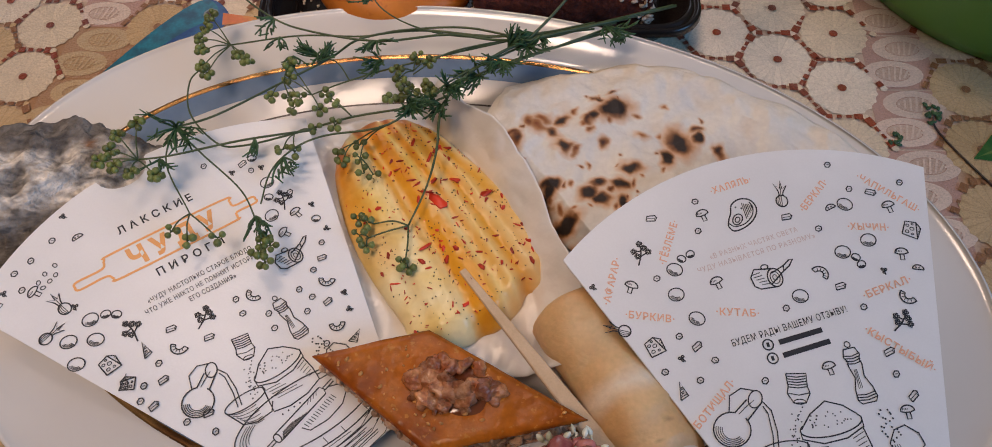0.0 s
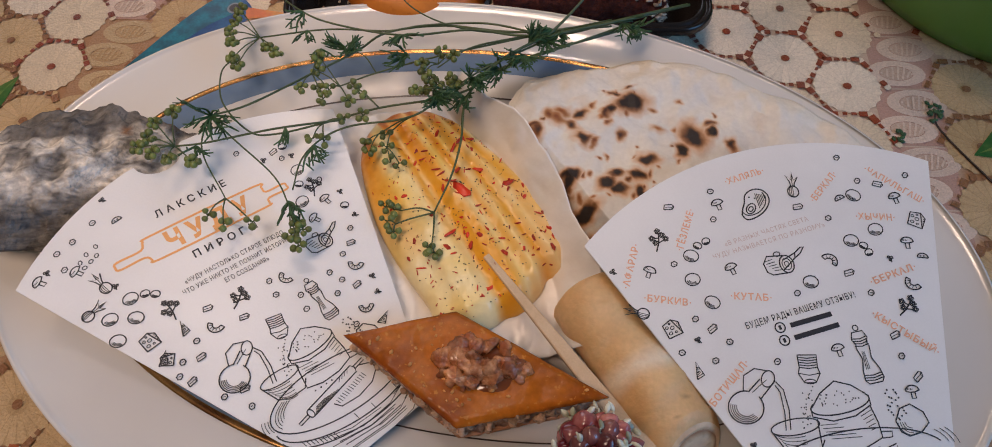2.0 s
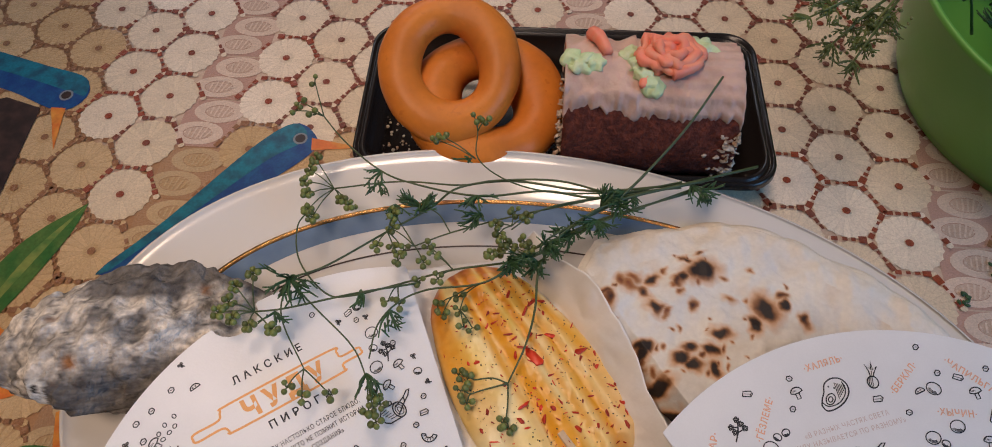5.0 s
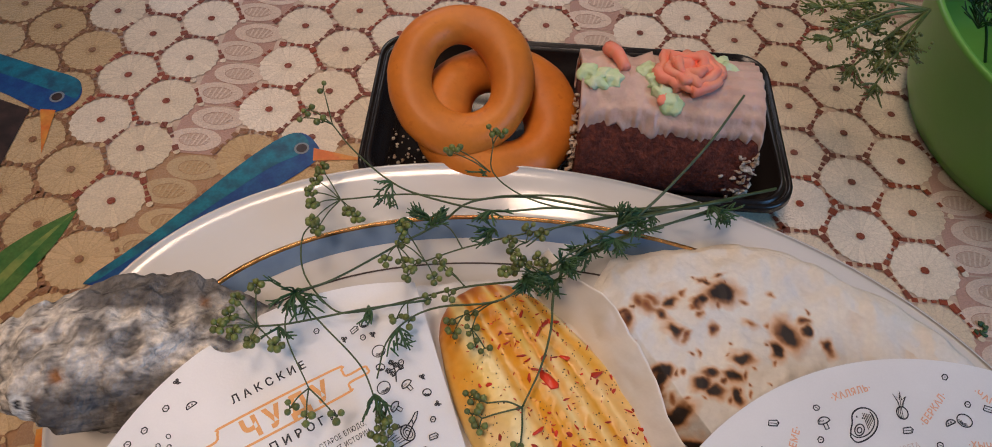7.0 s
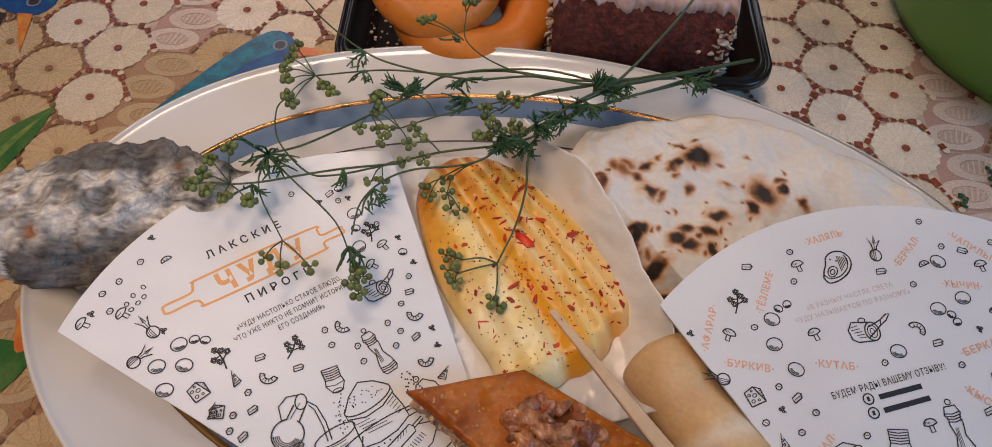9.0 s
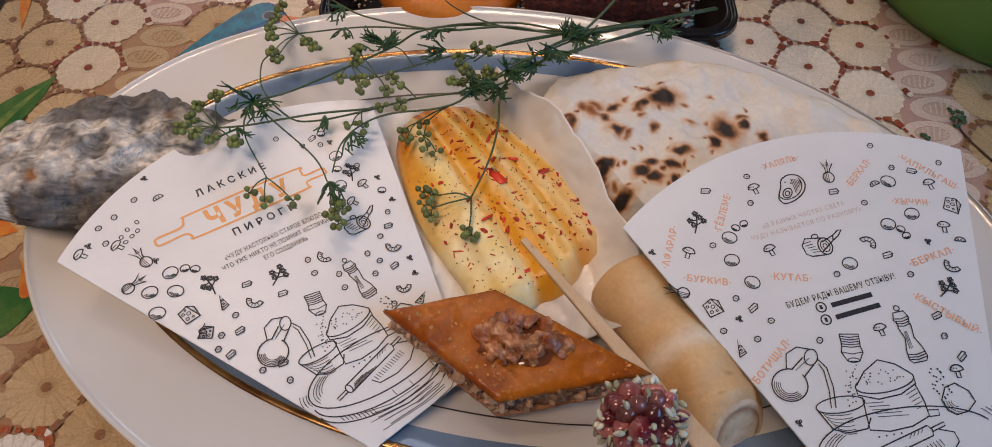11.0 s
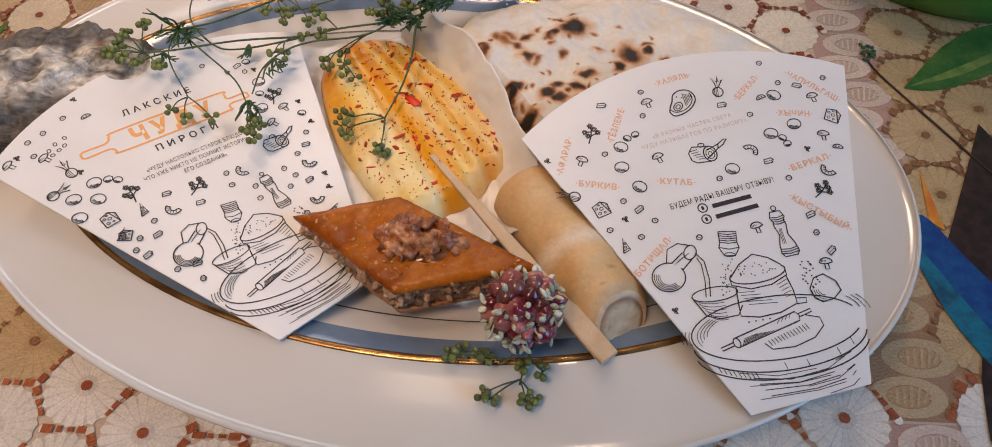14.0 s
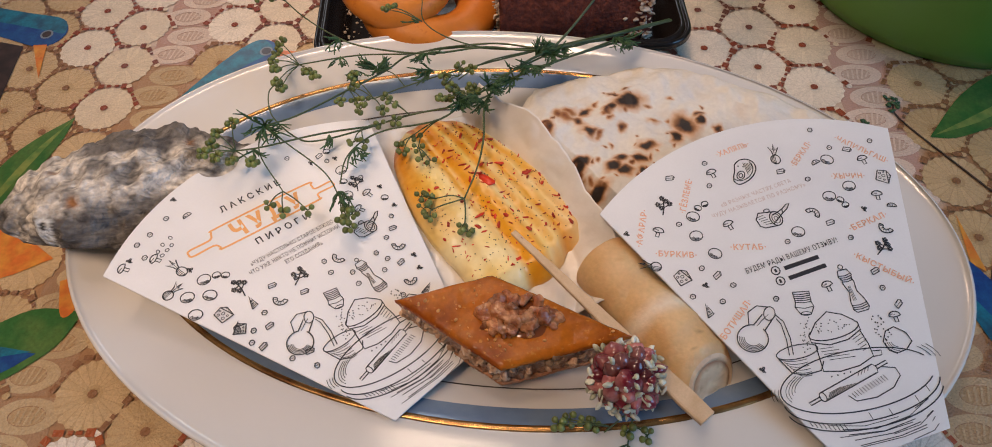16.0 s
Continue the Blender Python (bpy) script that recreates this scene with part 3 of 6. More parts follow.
def d_pizza():
    return [([(-1.6, -3.0), (0.6, 3.6), (1.7, -2.3), (-1.6, -3.0)], 0.4), ([(-1.1, -2.0), (1.5, -1.5)], 0.25), *[(arc(x, y, 0.4, 0.4, n=8), 0.25) for x, y in ((0.2, -0.6), (0.6, 1.0))],
            *[([(-0.9 + 0.2 * k, -1.4 + 0.9 * k), (-0.2 + 0.2 * k, -1.2 + 0.9 * k)], 0.2) for k in range(4)]]


def d_slice():
    return [(arc(0, 0, 3.4, 3.0, -60, 110), 0.42), (arc(0, 0, 1.7, 1.4, -60, 110, n=10), 0.36), ([(1.7, -2.6), (0.85, -1.2)], 0.36), ([(-1.1, 2.8), (-0.6, 1.3)], 0.36),
            *[([(1.9 * math.cos(a), 1.6 * math.sin(a)), (2.9 * math.cos(a), 2.5 * math.sin(a))], 0.22) for a in (-0.7, -0.2, 0.3, 0.8, 1.3)]]


def d_half():
    return [(arc(0, 0, 2.0, 1.7, 0, 180), 0.38), ([(-2.0, 0), (2.0, 0)], 0.38), *[(arc(x, 0.7, 0.25, 0.25, n=6), 0.2) for x in (-0.8, 0.4)]]


def d_ham():
    out = [(-6.6, -2.6), (-5.6, -5.0), (-2.0, -5.4), (2.4, -4.2), (5.6, -1.6), (6.4, 1.4), (5.0, 4.2), (1.8, 5.4), (-1.6, 4.4), (-3.4, 1.6), (-5.2, -0.4), (-6.6, -2.6)]
    soft = [(q.x, q.y) for q in catmull([(*q, 0) for q in out], 4)]
    rim = [(q.x, q.y) for q in catmull([(-6.0, -1.4, 0), (-4.4, -3.6, 0), (-0.4, -4.0, 0), (3.4, -2.2, 0), (5.2, 0.6, 0), (5.0, 3.0, 0)], 4)]
    return [(soft, 0.45), (rim, 0.35), (arc(-2.2, -1.5, 2.3, 1.6, 0, 360, 35), 0.38), (arc(-2.3, -1.6, 1.1, 0.8, 0, 360, 35), 0.35),
            *[([(1.0 + 0.75 * k, -2.6 + 0.5 * k), (2.2 + 0.55 * k, 3.6 - 0.35 * k)], 0.26) for k in range(6)], (arc(-0.6, 3.0, 0.2, 0.2, n=6), 0.3), (arc(1.2, 1.8, 0.2, 0.2, n=6), 0.3)]


def d_log():
    return [(arc(3.2, -0.6, 2.6, 3.4), 0.42), ([(3.2, 2.8), (-3.2, 3.8), (-5.2, 1.2), (-4.8, -2.2), (-3.0, -3.6), (2.6, -4.0)], 0.42), (arc(3.2, -0.6, 1.7, 2.3, n=14), 0.28), (arc(3.2, -0.6, 0.8, 1.1, n=10), 0.25),
            *[([(-4.9 + 0.7 * k, 1.9 - 1.0 * k), (-1.4 + 0.5 * k, 2.3 - 1.15 * k)], 0.24) for k in range(5)],
            ([(1.2, -2.8), (6.8, 0.9), (9.6, 2.4), (11.6, 4.6), (10.2, 4.6), (7.4, 2.9), (2.4, 1.2)], 0.4), ([(7.0, 1.0), (7.5, 2.8)], 0.36), (arc(0.8, 3.9, 1.3, 0.9, n=10), 0.35)]


SMALL = dict(egg=d_egg, hexagon=d_hex, brick=d_brick, mushroom=d_mushroom, herb=d_herb, leaf=d_leaf, onion=d_onion, cheese=d_cheese, pizza=d_pizza, slice=d_slice, half=d_half, ham=d_ham, log=d_log)


def drawing(s, parent, kind, x, y, size=1.0, turn=0.0, mirror=False):
    bm = bmesh.new()
    for pts, w in SMALL[kind]():
        if mirror:
            pts = [(-p, q) for p, q in pts]
        stroke(bm, s, place(pts, x, y, size, turn), w)
    part("drawing", bm, M_INK, parent, smooth=False)


def kitchen_scene(s, parent, fx, fy):
    """The still life at the short end: jar, mill, jug, bowl, sack, board with rolling pin."""
    def put(lines, name="drawing"):
        bm = bmesh.new()
        for pts, w in lines:
            stroke(bm, s, [(fx(x), fy(y)) for x, y in pts], 0.78 * w)
        part(name, bm, M_INK, parent, smooth=False)

    def dots(spots, r=0.28):
        bm = bmesh.new()
        for x, y in spots:
            bm.faces.new([bm.verts.new(s.at(fx(x) + r * math.cos(a), fy(y) + r * math.sin(a), 0.25)) for a in (0, 1.05, 2.1, 3.14, 4.2, 5.24)])
        part("dots", bm, M_INK, parent, smooth=False)

    rnd = random.Random(2)
    # jar upside down, with falling grains
    put([(place([(-3.4, 5.0), (3.4, 5.0), (3.2, 0.6), (3.8, -1.6), (2.0, -4.8), (-2.0, -4.8), (-3.8, -1.6), (-3.2, 0.6), (-3.4, 5.0)], -6.5, 61.5, 1, -14), 0.45),
         *[(place([(-3.3, 4.2 - 0.9 * k), (0, 3.8 - 0.9 * k), (3.3, 4.2 - 0.9 * k)], -6.5, 61.5, 1, -14), 0.4) for k in range(5)],
         (place(arc(0, -4.4, 2.0, 0.8, n=12), -6.5, 61.5, 1, -14), 0.35), (place([(-3.6, -1.5), (0, -2.2), (3.6, -1.5)], -6.5, 61.5, 1, -14), 0.35)])
    dots([(-9.5 + rnd.uniform(-2.2, 2.2) - 0.25 * k, 55 - 0.5 * k + rnd.uniform(-0.4, 0.4)) for k in range(26)])
    # pepper mill
    m = lambda pts: place(pts, 15.0, 61.0, 1.0, -2)
    put([(m(arc(0, 10.2, 1.0, 1.0, n=10)), 0.4), (m([(-2.0, 8.8), (2.0, 8.8), (2.9, 6.2), (2.0, 4.6), (2.4, 3.0), (1.6, -1.0), (3.0, -5.0), (3.4, -8.4), (2.4, -9.8), (-2.4, -9.8), (-3.4, -8.4), (-3.0, -5.0), (-1.6, -1.0), (-2.4, 3.0), (-2.0, 4.6), (-2.9, 6.2), (-2.0, 8.8)]), 0.45),
         *[(m([(-2.6, 6.6 - 0.9 * k), (0, 6.1 - 0.9 * k), (2.6, 6.6 - 0.9 * k)]), 0.4) for k in range(4)], *[(m([(-3.2, -6.6 - 0.9 * k), (0, -7.1 - 0.9 * k), (3.2, -6.6 - 0.9 * k)]), 0.4) for k in range(3)],
         *[(m([(-1.6 + 0.6 * k, -4.8), (-0.9 + 0.4 * k, 1.6)]), 0.22) for k in range(3)]])
    dots([(17 + rnd.uniform(-3.4, 3.4), 48 - 0.5 * k) for k in range(22)], 0.36)
    # jug pouring into a bowl
    put([(arc(-32.5, 54.4, 6.2, 5.6, 60, 385), 0.5), ([(-29.6, 59.4), (-24.4, 62.4)], 0.5), ([(-26.6, 55.8), (-19.4, 60.6)], 0.5), (arc(-21.6, 61.8, 2.2, 3.0, 0, 360, -40), 0.45),
         ([(-31.5, 60.0), (-29.5, 65.0), (-25.0, 66.4), (-21.0, 64.6)], 0.45), *[(arc(-32.5, 54.4, 5.4 - 0.7 * k, 4.9 - 0.6 * k, 150, 300), 0.28) for k in range(4)],
         *[([(-28.6 + 0.9 * k, 58.6 + 0.5 * k), (-24.6 + 1.2 * k, 60.6 + 0.5 * k)], 0.25) for k in range(3)]])
    put([([(-19.4, 60.2), (-17.8, 57.0), (-18.4, 50.0), (-20.4, 43.4)], 0.45), ([(-20.0, 59.0), (-19.2, 56.4), (-20.2, 49.5), (-22.0, 43.6)], 0.4)])
    put([(arc(-18.5, 44.0, 8.6, 2.7, 0, 360, -5), 0.45), ([(-27.0, 44.6), (-24.2, 36.8), (-19.5, 34.6), (-13.0, 34.4), (-10.4, 37.5)], 0.5), *[(arc(-18.0, 43.2 - 1.3 * k, 8.2 - 0.7 * k, 2.8, 190, 285, -5), 0.25) for k in range(6)]])
    # flour sack
    put([([(-10.6, 48.6), (-6.0, 52.6), (0.4, 55.4), (5.6, 52.6), (9.2, 48.8)], 0.5), (arc(-0.6, 47.6, 10.6, 3.4, 150, 385, -2), 0.5), ([(-11.0, 48.6), (-11.4, 45.6), (-5.0, 42.6), (3.0, 42.4), (9.6, 44.6), (10.0, 48.0)], 0.5),
         ([(-10.2, 44.6), (-11.6, 38.0), (-12.4, 33.8), (-6.0, 31.8), (2.0, 31.6), (9.0, 33.4), (9.6, 38.4), (9.2, 44.2)], 0.5), ([(9.2, 35.4), (13.0, 34.6), (12.4, 32.8), (9.0, 33.2)], 0.45),
         *[([(-10.0 + 0.5 * k, 42.4 - 1.3 * k), (-4.0 + 1.6 * k, 41.4 - 1.5 * k)], 0.26) for k in range(5)], *[([(8.8, 43.0 - 1.5 * k), (4.6 + 0.4 * k, 41.8 - 1.3 * k)], 0.26) for k in range(5)]])
    dots([(rnd.uniform(-7.0, 6.6), rnd.uniform(47.0, 52.2)) for k in range(26)])
    dots([(-10.5 + 2.6 * k, 31.0 - 0.2 * k) for k in range(4)], 0.35)
    # clove
    put([([(16.0, 33.6), (15.6, 37.4), (18.6, 41.0), (22.6, 41.6), (26.0, 38.0), (26.4, 34.2), (22.6, 31.8), (18.2, 31.6), (16.0, 33.6)], 0.5), *[(arc(20.6, 36.0, 4.6 - 0.8 * k, 4.6 - 0.8 * k, 170, 260), 0.25) for k in range(4)]])
    # round board, rolling pin, dough
    put([(arc(-1.6, 26.8, 31.0, 11.6, 20, 338, -6, 40), 0.5), (arc(-1.8, 23.2, 31.4, 12.0, 182, 352, -6, 30), 0.5), (arc(-2.0, 20.6, 31.4, 12.2, 188, 348, -6, 30), 0.5),
         *[([(-27 + 1.5 * k, 18.8 - 0.85 * k + 0.02 * k * k), (-26.4 + 1.5 * k, 16.0 - 0.85 * k + 0.02 * k * k)], 0.3) for k in range(9)], *[([(x, y), (x + 0.3, y - 2.6)], 0.3) for x, y in ((-4, 14.4), (4, 13.4), (16, 14.8), (22, 17.0))],
         *[(arc(-1.6, 26.6, 29.0 - 1.2 * k, 10.4 - 0.5 * k, 142, 196 - 6 * k, -6, 12), 0.26) for k in range(4)]], "board_drawing")
    q = lambda pts: place(pts, -5.2, 26.9, 1.0, 9.4)
    put([(q([(-12.4, -1.8), (12.4, -1.8), (13.2, 0), (12.4, 1.8), (-12.4, 1.8)]), 0.5), (q(arc(-12.4, 0, 1.2, 1.8)), 0.45), (q([(-13.4, -0.6), (-18.4, -0.6), (-18.6, 0.6), (-13.4, 0.6)]), 0.45), (q([(13.0, -0.6), (18.0, -0.6), (18.2, 0.6), (13.0, 0.6)]), 0.45),
         *[(q([(-11.0 + 0.4 * k, -1.4 + 0.4 * k), (2.0 - 1.5 * k, -1.3 + 0.35 * k)]), 0.24) for k in range(5)], *[(q([(6.0 + 1.5 * k, 1.6), (4.4 + 1.6 * k, 0.4)]), 0.24) for k in range(4)]])
    put([([(-8.0, 22.4), (-6.0, 19.6), (2.0, 18.6), (10.0, 20.0), (14.8, 23.4), (14.6, 26.6), (10.0, 28.6)], 0.45), *[([(-6.4 + 1.25 * k, 23.0 + 0.22 * k), (-5.6 + 1.25 * k, 20.9 + 0.2 * k)], 0.3) for k in range(13)]])
    # long strokes along the short edge
    put([([(-16.5 + 1.2 * k, 11.6 - 2.4 * k), (-4 + 2.5 * k, 8.2 - 1.7 * k), (10 + 1.5 * k, 8.6 - 1.6 * k)], 0.34) for k in range(4)] + [([(13.5 + 1.2 * k, 10.6 - 2.1 * k), (20.2 - 0.4 * k, 12.2 - 2.2 * k)], 0.3) for k in range(4)])
    put([([(-20.5 + 0.9 * k, 14.5 - 2.6 * k), (-8 + 3 * k, 10.4 - 2.0 * k), (6 + 2 * k, 9.6 - 1.7 * k), (20.5 - 0.3 * k, 14.8 - 2.4 * k)][k % 2:4 - (k + 1) % 2], 0.28) for k in range(6)])
    for k in range(3):
        put([(arc(2.0, 27.0, 28.5 + 1.6 * k, 13.0 + k, 8 - 3 * k, 30 - 2 * k, -4, 8), 0.28)], "swirl")
        put([(arc(-3.0, 27.0, 30.5 + 1.3 * k, 12.0 + k, 168, 192 - 3 * k, -6, 8), 0.28)], "swirl")


def lettering(s, parent, words, x0, y0, x1, y1, high, material, gap=1.15, bold=0.008):
    """Words between two points of the sheet, with letters of the given height."""
    cu = bpy.data.curves.new("lettering", "FONT")
    cu.body, cu.size, cu.space_character, cu.resolution_u = words, 1.0, gap, 2
    cu.offset = bold
    ob = new("lettering_source", cu)
    bpy.context.view_layer.update()
    me = bpy.data.meshes.new_from_object(ob.evaluated_get(bpy.context.evaluated_depsgraph_get()))
    bpy.data.objects.remove(ob)
    xs, ys = [v.co.x for v in me.vertices], [v.co.y for v in me.vertices]
    w, tall = max(xs) - min(xs), 0.72
    run = math.hypot(x1 - x0, y1 - y0)
    a = math.atan2(y1 - y0, x1 - x0)
    for v in me.vertices:
        p, q = (v.co.x - min(xs)) * run / w, v.co.y * high / tall
        v.co = s.at(x0 + p * math.cos(a) - q * math.sin(a), y0 + p * math.sin(a) + q * math.cos(a), 0.25)
    me.materials.clear()
    me.materials.append(material)
    out = new("lettering", me)
    out.parent = parent
    return out


def plain_bar(s, parent, x0, y0, x1, y1, w, material=None):
    bm = bmesh.new()
    stroke(bm, s, [(x0, y0), ((x0 + x1) / 2, (y0 + y1) / 2), (x1, y1)], w)
    part("printed_bar", bm, material or M_INK, parent, smooth=False)


def many(s, parent, kind, spots, size=1.0, spread=0.0):
    rnd = random.Random(len(spots) * 7 + len(kind))
    for x, y in spots:
        drawing(s, parent, kind, x, y, size * (1 + spread * rnd.uniform(-1, 1)), rnd.uniform(-35, 35))


def sleeve(label, s, notch):
    ob = thing("paper_sleeve", label, "paper sleeve", "paper sleeves on the platter")
    bm = bmesh.new()
    sheet_mesh(bm, s, sleeve_edge(0, notch), -0.15, 0.12)
    part("front_sheet", bm, M_PAPER, ob, smooth=False)
    bm = bmesh.new()
    sheet_mesh(bm, s, sleeve_edge(0, notch), -1.0, -0.6)
    part("back_sheet", bm, M_PAPER, ob, smooth=False)
    return ob


def back_sleeve():
    s = Sheet((0.2785, -0.007, 0.038), (0.9587, 0.2806, 0.0468), (-0.2844, 0.9471, 0.1486), 0.8)
    ob = sleeve("white fan-shaped card sleeve with words and food drawings", s, 0)
    kitchen_scene(s, ob, lambda x: x, lambda y: y)
    for words, x0, y0, x1, y1 in (("·ХАЛЯЛЬ·", -9.5, 136.2, 6.5, 137.2), ("·БЕРКАЛ·", 20.5, 120.5, 33.5, 129.5), ("·ЧАПИЛЬГАШ·", 44, 128.5, 60, 109.8), ("·ХЫЧИН·", 33, 110.2, 47, 106.0),
                                  ("·ГЁЗЛЕМЕ·", -35, 114.5, -25.2, 129.2), ("·АФАРАР·", -59, 105.5, -50, 121), ("·БЕРКАЛ·", 28, 84.5, 46.5, 86.2), ("·БУРКИВ·", -55, 99.8, -39, 93.6),
                                  ("·КУТАБ·", -24, 92.5, -9.8, 88), ("·КЫСТЫБЫЙ·", 22.8, 74, 39.5, 54.8), ("·БОТИЩАЛ·", -44, 56.5, -26, 68.5)):
        lettering(s, ob, words, x0, y0, x1, y1, 2.6, M_SALMON, bold=0.024)
    lettering(s, ob, "«В РАЗНЫХ ЧАСТЯХ СВЕТА", -18.7, 112.3, 15.4, 114.2, 1.9, M_PALE)
    lettering(s, ob, "ЧУДУ НАЗЫВАЕТСЯ ПО РАЗНОМУ»", -24.6, 108.5, 20.5, 110.4, 1.9, M_PALE)
    lettering(s, ob, "БУДЕМ РАДЫ ВАШЕМУ ОТЗЫВУ!", -22.3, 80.4, 20.3, 81.8, 2.4, M_INK)
    plain_bar(s, ob, -6.7, 77.8, 9.2, 78.2, 1.5)
    plain_bar(s, ob, -7.0, 73.2, 10.3, 73.8, 1.5)
    for x, y in ((-10.6, 78.0), (-10.8, 73.2)):
        bm = bmesh.new()
        stroke(bm, s, arc(x, y, 1.8, 1.8), 0.4)
        stroke(bm, s, [(x, y - 0.8), (x, y + 0.8)], 0.8)
        part("round_mark", bm, M_INK, ob, smooth=False)
    drawing(s, ob, "ham", -2.0, 126.1, 1.0, 8)
    drawing(s, ob, "onion", 14.7, 128.5, 1.0, -14)
    drawing(s, ob, "onion", -58.0, 96.0, 0.95, 62)
    drawing(s, ob, "cheese", 54.9, 104.4, 0.95, -30)
    drawing(s, ob, "cheese", -48.3, 87.3, 0.95, 18)
    drawing(s, ob, "log", -2.4, 100.7, 1.0, -2)
    drawing(s, ob, "pizza", -44.4, 70.5, 0.9, 5)
    drawing(s, ob, "slice", 16.0, 96.9, 1.0, 10)
    drawing(s, ob, "slice", 43.5, 82.0, 1.0, 190)
    many(s, ob, "hexagon", [(36.2, 136.3), (58.8, 122.6), (39.9, 125.0), (-16.5, 135.1), (22.9, 113.3), (-19.4, 123.8), (-39.7, 110.5), (-39.0, 88.6), (-29.9, 77.6), (-37.1, 72.4), (-47.7, 78.1), (-16.1, 66.7), (0.3, 88.5), (26.4, 82.0), (27.2, 57.7)])
    many(s, ob, "brick", [(46.8, 121.7), (13.5, 120.5), (-34.3, 132.9), (21.7, 91.0), (-34.2, 83.6), (28.2, 65.2), (29.7, 49.5)], 0.95)
    many(s, ob, "mushroom", [(-15.6, 129.0), (50.9, 114.5), (47.5, 96.5), (-19.6, 103.2), (-49.7, 109.7), (6.4, 65.0), (25.5, 45.0)], 0.85)
    many(s, ob, "egg", [(35.9, 119.7), (38.3, 104.6), (27.6, 102.7), (-32.5, 112.0), (-35.0, 103.1), (6.7, 91.3), (-30.9, 93.0)], 0.9)
    many(s, ob, "egg", [(31.3, 99.7), (32.1, 96.7), (-28.8, 115.2), (-25.2, 116.1)], 0.5)
    many(s, ob, "half", [(30.4, 119.4), (50.6, 89.8)], 1.0)
    many(s, ob, "herb", [(-42.0, 120.8), (37.1, 73.5)], 1.15)
    many(s, ob, "leaf", [(38.8, 92.6), (-62.8, 113.4), (-40.7, 81.1), (-34.5, 41.7)])


def front_sleeve():
    s = Sheet((0.1042, 0.024, 0.0326), (0.6959, 0.7086, -0.1165), (-0.6922, 0.7051, 0.1541), 1.2)
    ob = sleeve("white fan-shaped card sleeve with orange rolling-pin emblem", s, -1.8)
    kitchen_scene(s, ob, lambda x: 0.88 * x - 0.6, lambda y: 0.93 * y - 0.6)
    # rolling-pin emblem round the dish's name
    bm = bmesh.new()
    body = [(-27, 107.6), (-24, 106.2), (18, 101.8), (21.4, 102.4), (22.6, 104.6), (30.6, 103.9), (31.4, 105.4), (30.8, 106.9), (23.2, 107.7), (22.8, 110.6), (20.4, 112.6), (-22, 117.0), (-26, 116.4), (-28.4, 113.6),
            (-37.8, 114.4), (-39.2, 112.8), (-38.2, 111.0), (-28.8, 110.1), (-27, 107.6)]
    stroke(bm, s, [(p.x, p.y) for p in catmull([(x, y, 0) for x, y in body], 4)], 0.74)
    part("emblem_outline", bm, M_ORANGE, ob, "orange rolling-pin outline", False)
    lettering(s, ob, "ЧУДУ", -19.4, 107.6, 14.8, 103.8, 7.4, M_ORANGE, 1.5, 0.045)
    lettering(s, ob, "ЛАКСКИЕ", -16.6, 122.4, 12.6, 119.4, 3.2, M_INK, 1.7, 0.02)
    lettering(s, ob, "ПИРОГИ", -14.3, 98.9, 11.6, 96.0, 3.2, M_INK, 1.7, 0.02)
    lettering(s, ob, "«ЧУДУ НАСТОЛЬКО СТАРОЕ БЛЮДО,", -22.8, 91.6, 18.5, 87.4, 2.0, M_INK)
    lettering(s, ob, "ЧТО УЖЕ НИКТО НЕ ПОМНИТ ИСТОРИИ", -25.6, 88.2, 18.2, 83.7, 2.0, M_INK)
    lettering(s, ob, "ЕГО СОЗДАНИЯ»", -11.0, 83.2, 7.0, 81.3, 2.0, M_INK)
    drawing(s, ob, "onion", -46.0, 109.4, 1.0, 10)
    drawing(s, ob, "onion", -54.5, 102.0, 0.95, 282)
    drawing(s, ob, "cheese", -44.5, 80.3, 0.95, 10)
    drawing(s, ob, "cheese", -43.4, 70.5, 0.75, 60)
    drawing(s, ob, "pizza", -32.9, 77.2, 0.9, -3)
    drawing(s, ob, "log", 26.3, 76.2, 0.95, -2)
    drawing(s, ob, "slice", -22.8, 71.3, 1.0, -170)
    drawing(s, ob, "slice", 33.0, 60.4, 1.0, 200)
    drawing(s, ob, "slice", 8.5, 71.7, 0.95, 170)
    drawing(s, ob, "slice", 25.0, 43.6, 0.95, 215)
    drawing(s, ob, "pizza", 27.0, 35.2, 0.9, -60)
    drawing(s, ob, "pizza", -44.2, 71.6, 0.9, -35)
    many(s, ob, "hexagon", [(-36.2, 134.6), (-45.7, 131.6), (-52.4, 130.4), (-53.4, 123.0), (-31.8, 70.2), (-39.8, 66.4), (-43.4, 62.5), (-35.6, 46.6), (-30.2, 37.8), (24.0, 130.0), (37.6, 117.4), (1.8, 74.0), (0.6, 67.8),
                           (7.8, 62.0), (6.2, 56.0), (22.0, 63.0), (24.0, 57.6), (19.2, 54.0), (30.9, 66.4), (17.2, 39.4), (40.4, 74.0), (44.0, 100.0)])
    many(s, ob, "brick", [(-33.8, 64.0), (-13.6, 67.5), (-41.0, 58.2), (-28.6, 44.5), (-22.0, 78.5), (27.4, 52.4), (36.6, 122.0), (36.5, 68.5)], 0.9)
    many(s, ob, "mushroom", [(-62.4, 123.5), (-50.4, 119.4), (31.8, 85.8), (40.5, 90.5)], 0.85)
    many(s, ob, "egg", [(-41.2, 98.8), (-50.8, 96.0), (-43.5, 91.1), (-52.8, 87.2), (32.2, 95.4), (39.4, 109.0)], 0.9)
